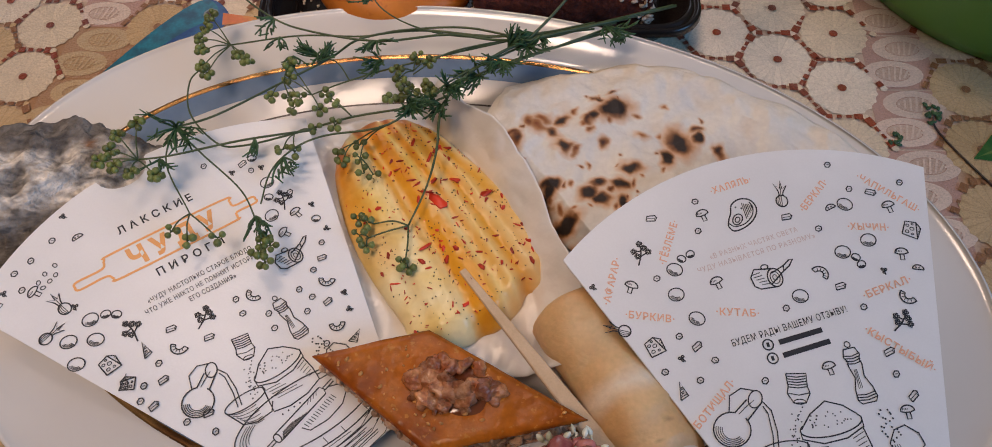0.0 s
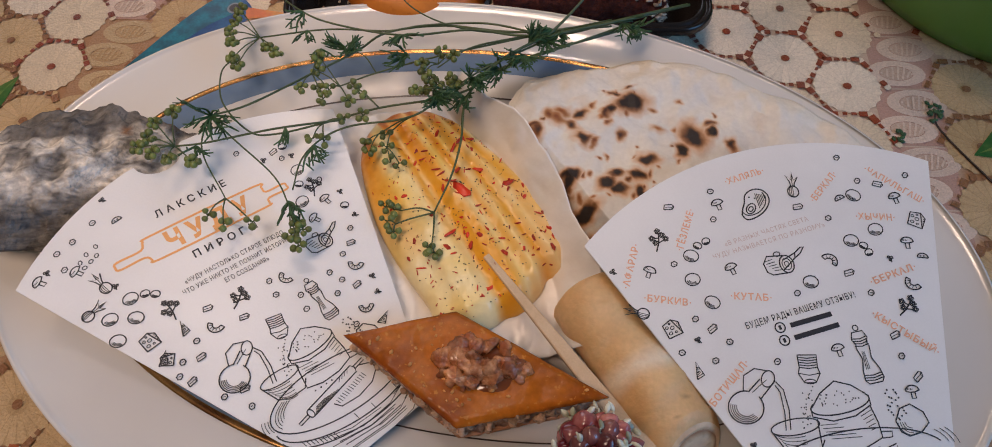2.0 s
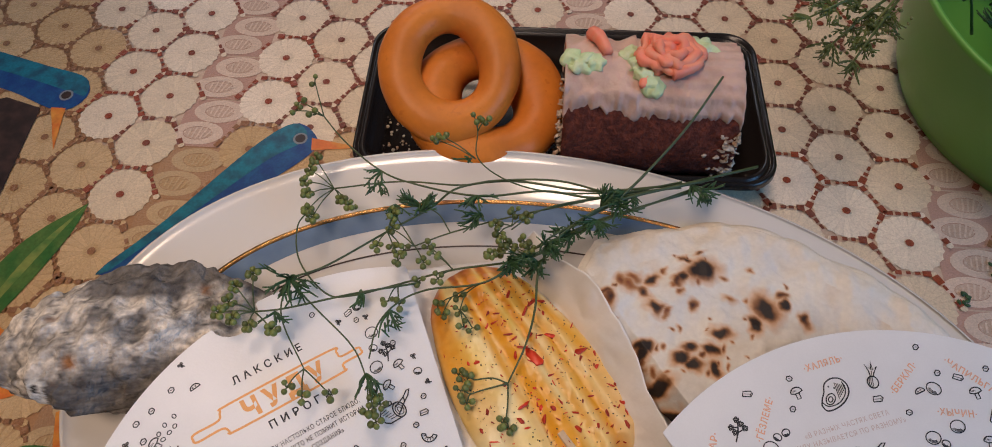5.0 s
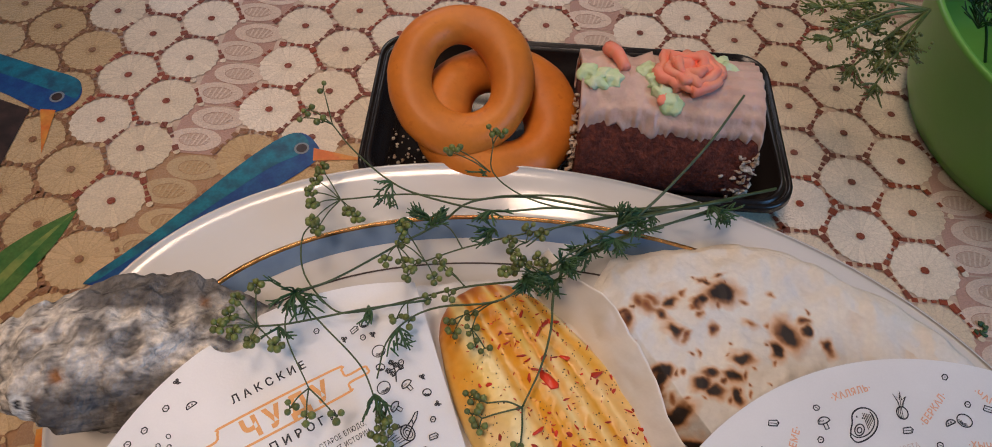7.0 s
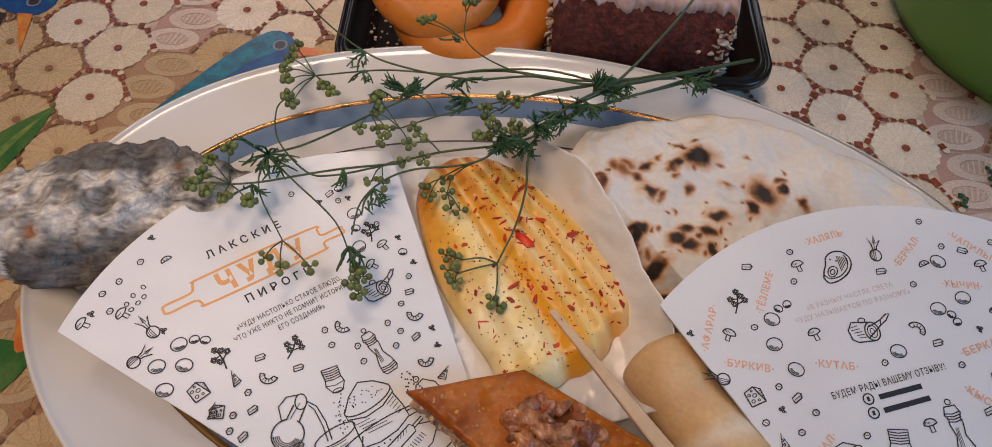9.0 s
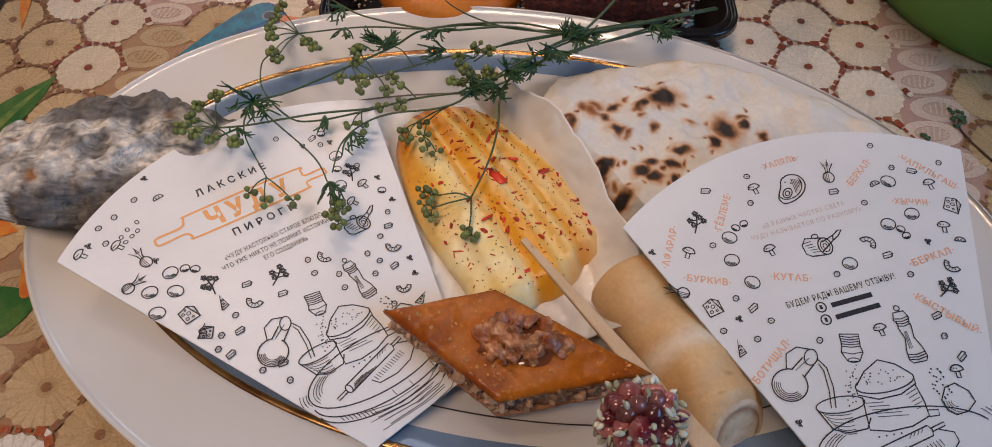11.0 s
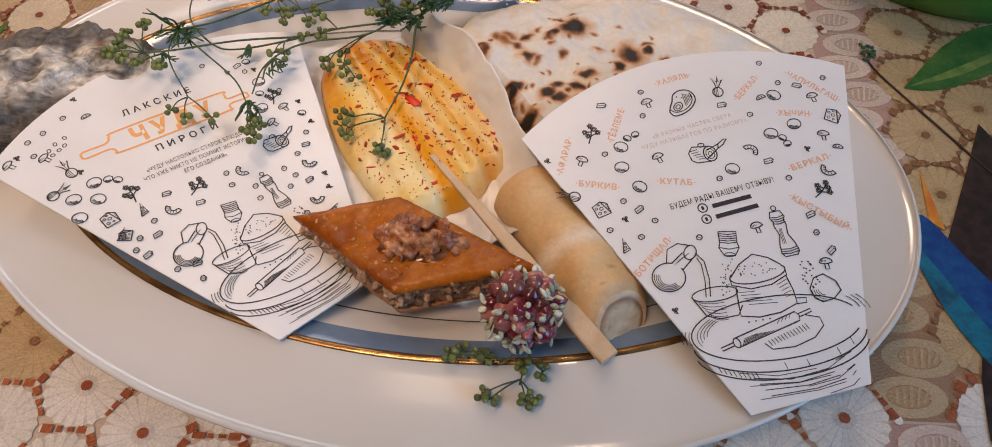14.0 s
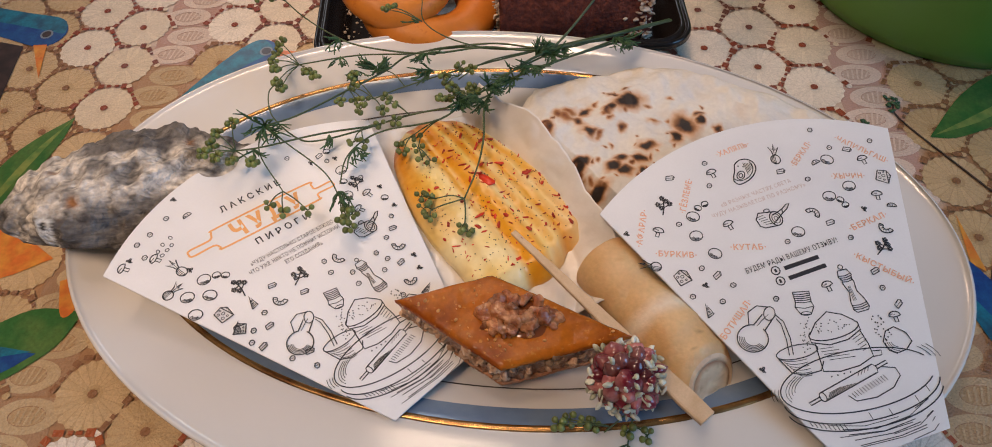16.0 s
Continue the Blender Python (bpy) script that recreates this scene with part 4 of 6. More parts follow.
    many(s, ob, "egg", [(-36.2, 97.4), (-33.4, 95.0), (41.1, 122.1), (36.0, 103.0), (45.0, 84.0)], 0.55)
    many(s, ob, "half", [(-28.6, 130.0)], 1.0)
    many(s, ob, "herb", [(-32.0, 86.2), (-10.6, 74.6), (40.2, 98.4)], 1.15)
    many(s, ob, "leaf", [(-28.5, 141.5), (-58.8, 125.6), (34.4, 51.8), (31.8, 45.2), (-42.8, 106.4), (31.0, 121.0), (41.6, 116.4), (47.4, 90.4), (45.6, 78.0)])
    bm = bmesh.new()
    for k, (x, y) in enumerate(((-47.5, 119.5), (-44.5, 120.5), (-41.8, 121.5), (-47.8, 122.2), (-44.5, 124.0), (-40.2, 125.0))):
        stroke(bm, s, arc(x, y, 0.9, 0.7, 0, 360, 20 * k, 8), 0.3)
    part("dots", bm, M_INK, ob, smooth=False)


back_sleeve()
front_sleeve()


# ---------------------------------------------------------------- food on the platter
def flatbread():
    """A thin folded flatbread with scorched blisters."""
    ob = thing("flatbread", "folded thin white flatbread with charred blisters on the platter", "flatbread")
    ax, ay = 0.206, 0.083
    # blisters: place, half size in millimetres, how charred
    spots = [(0.1975, 0.1701, 5.2, 1.0), (0.2240, 0.1535, 5.0, 0.95), (0.2312, 0.1554, 2.3, 0.9), (0.2188, 0.1456, 3.2, 1.0), (0.2315, 0.1600, 2.2, 0.5), (0.2041, 0.1407, 3.0, 0.8), (0.1989, 0.1329, 3.0, 0.85), (0.1900, 0.1330, 2.6, 0.7),
             (0.1862, 0.1283, 3.1, 0.85), (0.1908, 0.1258, 3.0, 0.9), (0.1712, 0.1324, 3.0, 0.8), (0.1704, 0.1290, 2.8, 0.9), (0.1685, 0.1252, 3.3, 1.0), (0.1756, 0.1220, 1.6, 0.2), (0.1773, 0.1166, 3.9, 1.0), (0.1828, 0.1047, 3.4, 1.0)]
    more = [(0.1996, 0.1242, 2.8, 0.95), (0.1928, 0.1534, 2.0, 0.5), (0.1917, 0.1760, 2.1, 0.6), (0.1888, 0.1759, 1.4, 0.4), (0.1978, 0.1795, 1.4, 0.5), (0.1883, 0.1658, 2.7, 0.75), (0.1862, 0.1640, 2.0, 0.5), (0.1754, 0.1646, 2.7, 0.7), (0.1710, 0.1581, 2.9, 0.6),
            (0.1653, 0.1611, 3.4, 0.15), (0.1674, 0.1651, 3.0, 0.15), (0.1568, 0.1542, 2.8, 0.5), (0.1759, 0.1506, 2.9, 0.8), (0.1778, 0.1496, 2.2, 0.5), (0.2090, 0.1574, 2.1, 0.0), (0.1553, 0.1569, 2.2, 0.4), (0.1813, 0.1696, 1.4, 0.3), (0.1619, 0.1630, 2.4, 0.3), (0.240, 0.1490, 2.4, 0.6)]
    rnd = random.Random(17)
    tiny = [(rnd.uniform(0.155, 0.235), rnd.uniform(0.108, 0.178), rnd.uniform(0.6, 1.5), rnd.uniform(0.0, 0.45)) for _ in range(46)]
    for name, reach, z, lo, hi in (("under_layer", 0.1165, 0.0392, 34, 130), ("upper_layer", 0.1125, 0.0425, 30, 136)):
        bm = bmesh.new()
        nr, na = (190, 260) if name == "upper_layer" else (60, 90)
        grid = {}
        for i in range(nr + 1):
            for j in range(na + 1):
                r = reach * i / nr * (1 + 0.012 * math.sin(15.3 * j / na) + 0.004 * math.sin(52.7 * j / na + 1))
                turn = lo + (hi - lo) * j / na
                a = radians(turn)
                r *= 1 - 0.2 * max(0.0, (turn - 118) / 18)
                x, y = ax + r * math.cos(a), ay + r * math.sin(a)
                edge = min(1.0, (1 - i / nr) * 7, (j / na) * 14 + 0.1)
                h = 0.0027 * noise.noise(Vector((x, y, 0)) * 55) + 0.0014 * noise.noise(Vector((x, y, 3)) * 170)
                for sx, sy, sr, _ in spots + more:
                    d2 = ((x - sx) ** 2 + (y - sy) ** 2) / (sr * 0.0013) ** 2
                    h += 0.0007 * math.exp(-d2)
                grid[i, j] = bm.verts.new((x, y, z + h - 0.0022 * (1 - edge) ** 2 - 0.012 * max(0.0, (turn - 125) / 11)))
        for i in range(nr):
            for j in range(na):
                bm.faces.new((grid[i, j], grid[i + 1, j], grid[i + 1, j + 1], grid[i, j + 1]))
        bmesh.ops.remove_doubles(bm, verts=bm.verts[:], dist=1e-6)
        geo = bmesh.ops.extrude_face_region(bm, geom=bm.faces[:])
        for v in geo["geom"]:
            if isinstance(v, bmesh.types.BMVert):
                v.co.z += 0.0005
        bmesh.ops.recalc_face_normals(bm, faces=bm.faces[:])
        sheet = part(name, bm, M_BREAD, ob)

        def colour(c):
            k = 0.5 + 0.9 * noise.noise(c * 45)
            col = lerp((0.8, 0.74, 0.64), (0.66, 0.64, 0.61), k)
            rr = math.hypot(c.x - ax, c.y - ay) / reach
            col = lerp(col, (0.8, 0.69, 0.54), (rr - 0.82) * 3)
            col = lerp(col, (0.66, 0.47, 0.28), (noise.noise(c * 85 + Vector((5, 5, 5))) - 0.3) * 1.2 * (rr < 0.86))
            warp = Vector((noise.noise(c * 210), noise.noise(c * 210 + Vector((7, 1, 3))), 0)) * 0.0019 + Vector((noise.noise(c * 600), noise.noise(c * 600 + Vector((3, 9, 3))), 0)) * 0.0005
            scorch, char = 0.0, 0.0
            for sx, sy, sr, dark in spots + more + tiny:
                dx, dy = c.x + warp.x - sx, c.y + warp.y - sy
                if abs(dx) > 0.012 or abs(dy) > 0.012:
                    continue
                ang = sr * 7.3
                u, v = dx * math.cos(ang) + dy * math.sin(ang), -dx * math.sin(ang) + dy * math.cos(ang)
                d = math.hypot(u / 1.25, v / 0.82) / (sr * 0.00104)
                scorch = max(scorch, (0.75 + 0.25 * dark) * (1.6 - d * 0.85))
                char = max(char, dark ** 1.3 * (1.42 - d * 1.35) * 1.7)
            col = lerp(col, (0.60, 0.30, 0.10), scorch * 1.1)
            col = lerp(col, (0.27, 0.07, 0.02), scorch * 1.5 - 0.8)
            col = lerp(col, (0.02, 0.012, 0.009), char)
            return col

        tint(sheet, colour)


flatbread()


def waxed_paper():
    """A sheet under the cheese; its far edge stands up against the flatbread."""
    bm = bmesh.new()
    far = catmull([(0.122, 0.184, 0), (0.132, 0.173, 0), (0.151, 0.1565, 0), (0.1635, 0.136, 0), (0.1740, 0.107, 0), (0.182, 0.084, 0), (0.176, 0.058, 0)], 12)
    near0, near1 = Vector((0.060, 0.168, 0)), Vector((0.106, 0.050, 0))
    m, n = 72, 110
    grid = {}
    for i in range(m + 1):
        for j in range(n + 1):
            v, u = i / m, j / n
            p = near0.lerp(near1, v).lerp(far[i], u)
            q = Vector((p.x, p.y, 0))
            stiff = max(0.0, min(1.0, (u - 0.74) / 0.1))
            crease = (0.0030 + 0.0022 * stiff) * abs(noise.noise(q * 30)) + 0.0026 * stiff * abs(noise.noise(q * 105 + Vector((1, 6, 2)))) + 0.0012 * abs(noise.noise(q * 170 + Vector((8, 2, 2)))) + 0.0009 * abs(noise.noise(q * 80 + Vector((3, 1, 0)))) + 0.0016 * max(0.0, math.sin(u * 23 + 5 * v)) * (u > 0.72) * (1 - u)
            rise = max(0.0, (u - 0.82) / 0.18)
            z = 0.0252 + crease + 0.0195 * rise ** 0.8 * (1 - 0.45 * max(0.0, v - 0.75) / 0.25) + 0.004 * max(0.0, 0.22 - u) / 0.22
            if v > 0.72:
                z = min(z, 0.0282) if u < 0.8 else z
            p.x += 0.0018 * noise.noise(q * 40)
            p.y += 0.0024 * noise.noise(q * 30 + Vector((0, 0, 5)))
            grid[i, j] = bm.verts.new((p.x, p.y, z))
    for i in range(m):
        for j in range(n):
            bm.faces.new((grid[i, j], grid[i + 1, j], grid[i + 1, j + 1], grid[i, j + 1]))
    geo = bmesh.ops.extrude_face_region(bm, geom=bm.faces[:])
    for v in geo["geom"]:
        if isinstance(v, bmesh.types.BMVert):
            v.co.z += 0.00015
    bmesh.ops.recalc_face_normals(bm, faces=bm.faces[:])
    tagged(link_mesh("waxed_paper", bm, M_WAX), "crumpled white waxed paper under the grilled cheese", "paper")


waxed_paper()

# corners of the cheese slab and the grooves pressed along it
CH_A, CH_B, CH_C, CH_D = Vector((0.0765, 0.1500)), Vector((0.1205, 0.1665)), Vector((0.1752, 0.1050)), Vector((0.1185, 0.0680))
GROOVES = ((-0.80, 0.7), (-0.27, 1.0), (0.16, 0.8), (0.47, 1.0), (0.76, 0.7))


def ridge(u, v):
    """The fan of ridges: 1 on a crest, 0 in a groove."""
    u += 0.03 * math.sin(v * 6 + 1) + 0.05 * (0.5 - v)
    return min(1 - d * (0.5 + 0.5 * math.cos(math.pi * min(1.0, abs(u - g) / 0.17))) for g, d in GROOVES)


def cheese_point(u, v):
    """A place on the slab: u from -1 to 1 across, v from 0 at the narrow end to 1."""
    k = (u + 1) / 2
    crest = ridge(u, v)
    top = CH_A.lerp(CH_B, k) + Vector((-0.38, 0.92)) * (0.0135 * (1 - abs(u) ** 2.2))
    low = CH_D.lerp(CH_C, k) + Vector((0.56, -0.83)) * (0.0115 * (1 - abs(u + 0.1) ** 2.5) + 0.0012 * crest - 0.0035 * math.exp(-((u - 0.4) / 0.16) ** 2))
    p = top.lerp(low, v)
    p += Vector((-0.87, -0.49)) * (0.0058 * math.sin(math.pi * min(1.0, v * 1.15)) * max(0.0, -u) ** 2) + Vector((0.77, 0.64)) * (0.0022 * math.sin(math.pi * v) * max(0.0, u) ** 2)
    h = 0.0143 + 0.0017 * crest * min(1.0, 0.45 + v) - 0.0075 * abs(u) ** 7
    h -= 0.0065 * max(0.0, 1 - v / 0.16) ** 2 + 0.0095 * max(0.0, (v - 0.92) / 0.08) ** 2
    h += 0.0006 * noise.noise(Vector((p.x, p.y, 0)) * 110) + 0.0003 * noise.noise(Vector((p.x, p.y, 4)) * 380)
    return Vector((p.x, p.y, 0.0232 + h)), crest


def shard(bm, p, size, rnd):
    """A thin torn flake."""
    a = rnd.random() * 6.28
    tilt = Matrix.Rotation(rnd.uniform(-0.4, 0.4), 3, "X") @ Matrix.Rotation(a, 3, "Z")
    slim = rnd.choice((0.22, 0.3, 0.4, 0.6))
    ring = [Vector((size * rnd.uniform(0.8, 1.35) * math.cos(t), slim * size * rnd.uniform(0.4, 1.5) * math.sin(t), 0)) for t in (0.1, 0.6, 1.9, 2.9, 3.4, 4.1, 5.5)]
    loft(bm, [[p + tilt @ q for q in ring], [p + tilt @ (q * 0.9) + Vector((0, 0, 0.0005)) for q in ring]])


def grilled_cheese():
    ob = thing("grilled_cheese", "ridged yellow grilled cheese slab with chilli flakes on waxed paper", "grilled cheese")
    bm = bmesh.new()
    nu, nv = 110, 130
    grid, place_of = {}, []
    for i in range(nu + 1):
        for j in range(nv + 1):
            u, v = -1 + 2 * i / nu, j / nv
            p, _ = cheese_point(u, v)
            grid[i, j] = bm.verts.new(p)
            place_of.append((u, v))
    for i in range(nu):
        for j in range(nv):
            bm.faces.new((grid[i, j], grid[i, j + 1], grid[i + 1, j + 1], grid[i + 1, j]))
    rim = [e for e in bm.edges if e.is_boundary]
    geo = bmesh.ops.extrude_edge_only(bm, edges=rim)["geom"]
    low = [v for v in geo if isinstance(v, bmesh.types.BMVert)]
    for v in low:
        v.co.z = 0.0232
    bmesh.ops.contextual_create(bm, geom=[e for e in geo if isinstance(e, bmesh.types.BMEdge)])
    bmesh.ops.recalc_face_normals(bm, faces=bm.faces[:])
    body = part("slab", bm, M_CHEESE, ob)
    # browned stripes beside the grooves: centre, width, strength at the narrow and at the wide end
    stripes = ((-0.86, 0.26, 1.4, -0.5), (-0.36, 0.1, 1.2, 0.0), (-0.13, 0.24, 0.85, 1.3), (0.2, 0.12, 1.2, 0.2), (0.45, 0.2, 0.8, 0.65), (0.74, 0.2, 1.0, 0.35), (0.97, 0.12, 0.5, 0.1))

    def colour(c):
        k = 0.5 + 0.9 * noise.noise(c * 75)
        u, v = nearest(c)
        col = lerp((0.87, 0.60, 0.15), (0.92, 0.77, 0.42), k - 0.1 + 0.3 * v)
        wav = u + 0.05 * noise.noise(Vector((u * 2, v * 4, 3))) + 0.03 * math.sin(v * 6 + 1) + 0.05 * (0.5 - v)
        brown = 0.0
        for g, w, a, b in stripes:
            brown = max(brown, (a + (b - a) * v) * max(0.0, 1 - (abs(wav - g) / w) ** 1.5))
        brown *= 0.95 + 0.45 * noise.noise(Vector((u * 6, v * 3, 7))) + 0.1 * noise.noise(c * 330)
        col = lerp(col, (0.80, 0.36, 0.018), brown * 1.25)
        col = lerp(col, (0.62, 0.19, 0.008), (brown - 0.45) * 1.1 + (0.2 - v) * 2.2 * (0.4 + k))
        return lerp(col, (0.36, 0.09, 0.012), (0.07 - v) * 9 * (0.4 + 0.8 * k) + (brown - 0.75) * (v < 0.3))

    spot_grid = np.array([tuple(grid_point) for grid_point in (cheese_point(u, v)[0].xy for u, v in place_of)])

    def nearest(c):
        return place_of[int(np.argmin((spot_grid[:, 0] - c.x) ** 2 + (spot_grid[:, 1] - c.y) ** 2))]

    tint(body, colour)
    rnd = random.Random(12)
    red, dark = bmesh.new(), bmesh.new()
    for k in range(560):
        u, v = rnd.uniform(-0.93, 0.93), rnd.uniform(0.05, 0.97) ** 0.85
        p, _ = cheese_point(u, v)
        if k < 210:
            s = rnd.choice((0.2, 0.25, 0.3, 0.4, 0.5, 0.8)) * rnd.uniform(0.7, 1.2)
            shard(red, p, 0.0022 * s, rnd)
        else:
            s = rnd.uniform(0.2, 0.6)
            blob(dark, p + Vector((0, 0, 0.0002)), (0.0007 * s, 0.0006 * s, 0.0004 * s), (0, 0, rnd.random() * 360), 1)
    for u, v, s in ((0.1, 0.49, 2.6), (0.24, 0.4, 1.7), (-0.36, 0.64, 1.6), (0.72, 0.55, 1.5), (0.34, 0.31, 1.7), (0.02, 0.44, 1.5), (0.5, 0.44, 1.2), (-0.2, 0.72, 1.2), (0.55, 0.26, 1.3), (0.3, 0.2, 1.1)):
        p, _ = cheese_point(u, v)
        shard(red, p + Vector((0, 0, 0.0003)), 0.0019 * s, rnd)
    tagged(part("chilli_scatter", red, M_CHILLI, ob, "dark red chilli flakes"), kind="stuff")
    tagged(part("pepper_scatter", dark, M_PEPPER, ob, "black pepper specks"), kind="stuff")


grilled_cheese()


def flat_stick():
    bm = bmesh.new()
    a, b = Vector((0.1375, 0.0945, 0.0385)), Vector((0.2095, 0.0045, 0.0402))
    d = (b - a).normalized()
    side = d.cross((0, 0, 1)).normalized()
    up = side.cross(d)
    rings = []
    for k in range(13):
        t = k / 12
        w, h = 0.0014 + 0.0029 * t ** 1.1, 0.0010 + 0.0004 * t
        if k == 12:
            w *= 0.86
        p = a.lerp(b, t) + up * 0.0004 * math.sin(t * 5)
        rings.append([p + side * (w * x) + up * (h * y) for x, y in ((-1, -0.7), (-0.8, -1), (0.8, -1), (1, -0.7), (1, 0.7), (0.8, 1), (-0.8, 1), (-1, 0.7))])
    loft(bm, rings)
    tagged(link_mesh("wooden_stick", bm, M_WOOD, False), "flat pale wooden stick pushed into the grilled cheese", "stick")


flat_stick()


def baklava():
    ob = thing("baklava", "diamond-shaped glazed baklava with walnut filling and topping", "baklava")
    c = [Vector((0.0875, 0.0555)), Vector((0.131, 0.0235)), Vector((0.1835, 0.0365)), Vector((0.128, 0.0665))]
    n = 44

    def q(u, v, k=1.0):
        p = c[0] * (1 - u) * (1 - v) + c[1] * u * (1 - v) + c[2] * u * v + c[3] * (1 - u) * v
        m = (c[0] + c[1] + c[2] + c[3]) / 4
        return m + (p - m) * k

    def layer(name, z0, z1, grow, material, rough, top_dome, label=""):
        bm = bmesh.new()
        grid = {}
        for i in range(n + 1):
            for j in range(n + 1):
                u, v = i / n, j / n
                p = q(u, v, grow)
                e = min(u, 1 - u, v, 1 - v)
                z = z1 - 0.0016 * max(0.0, 1 - e * 14) ** 2 * top_dome + top_dome * (0.0007 * noise.noise(Vector((p.x, p.y, 1)) * 90) + 0.0004 * noise.noise(Vector((p.x, p.y, 5)) * 260))
                grid[i, j] = bm.verts.new((p.x, p.y, z))
        for i in range(n):
            for j in range(n):
                bm.faces.new((grid[i, j], grid[i + 1, j], grid[i + 1, j + 1], grid[i, j + 1]))
        ring = [grid[i, 0] for i in range(n + 1)] + [grid[n, j] for j in range(1, n + 1)] + [grid[i, n] for i in range(n - 1, -1, -1)] + [grid[0, j] for j in range(n - 1, 0, -1)]
        last = ring
        steps = 6
        for s in range(1, steps + 1):
            nxt = []
            for v in ring:
                p = v.co.copy()
                m = q(0.5, 0.5)
                out = Vector((p.x - m.x, p.y - m.y, 0)).normalized()
                p.z = p.z + (z0 - p.z) * s / steps
                p += out * rough * noise.noise(Vector((p.x, p.y, p.z)) * 420) - out * (rough * 0.4)
                nxt.append(bm.verts.new(p))
            for k in range(len(ring)):
                bm.faces.new((last[k], nxt[k], nxt[(k + 1) % len(ring)], last[(k + 1) % len(ring)]))
            last = nxt
        bm.faces.new(last[::-1])
        bmesh.ops.recalc_face_normals(bm, faces=bm.faces[:])
        part(name, bm, material, ob, label)

    layer("bottom_crust", 0.0300, 0.0318, 1.0, M_DOUGH, 0.0006, 0.0, "pale baked bottom crust")
    layer("filling", 0.0314, 0.0456, 0.985, M_FILL, 0.0032, 0.0, "brown chopped-walnut filling")
    layer("top_crust", 0.0452, 0.0486, 1.01, M_GLAZE, 0.0006, 1.0, "shiny caramel-brown glazed crust")
    rnd = random.Random(5)
    bm = bmesh.new()
    blob(bm, (0.1385, 0.0455, 0.0478), (0.0185, 0.0105, 0.0017), (0, 0, -12), 4, 0.002, 160)
    part("syrup", bm, M_SYRUP, ob, "dark sticky syrup")
    for k in range(42):
        a, r = rnd.random() * 6.28, math.sqrt(rnd.random())
        x, y = 0.1385 + 0.0155 * r * math.cos(a), 0.0458 + 0.0085 * r * math.sin(a)
        bm = bmesh.new()
        s = rnd.uniform(0.0024, 0.0046)
        blob(bm, (x, y, 0.0488 + 0.0045 * (1 - r)), (s, s * rnd.uniform(0.6, 0.9), s * rnd.uniform(0.6, 0.9)), (rnd.random() * 60, rnd.random() * 60, rnd.random() * 360), 3, 0.0018, 420)
        part("walnut_piece", bm, M_NUT, ob)
    bm = bmesh.new()
    for k in range(34):
        p = q(rnd.uniform(0.06, 0.94), rnd.uniform(0.06, 0.94))
        s = rnd.uniform(0.0003, 0.0008)
        blob(bm, (p.x, p.y, 0.0489), (s * 1.5, s, s * 0.6), (0, 0, rnd.random() * 360), 1, 0.0002, 900)
    tagged(part("crumb_scatter", bm, M_FLAKE, ob, "golden crumbs on the glaze"), kind="stuff")
    # chopped nuts showing at the cut sides
    bm = bmesh.new()
    for k in range(90):
        u, v = (rnd.random(), 0.0) if k < 58 else (1.0, rnd.random())
        p = q(u, v, 0.965)
        s = rnd.uniform(0.0007, 0.0022)
        blob(bm, (p.x, p.y, rnd.uniform(0.033, 0.0455)), (s, s * 0.8, s * 0.7), (rnd.random() * 90, rnd.random() * 90, rnd.random() * 360), 3, 0.0014, 520)
    tagged(part("chopped_nut_rest", bm, M_CHOPPED, ob, "pale chopped nuts"), kind="stuff")


baklava()


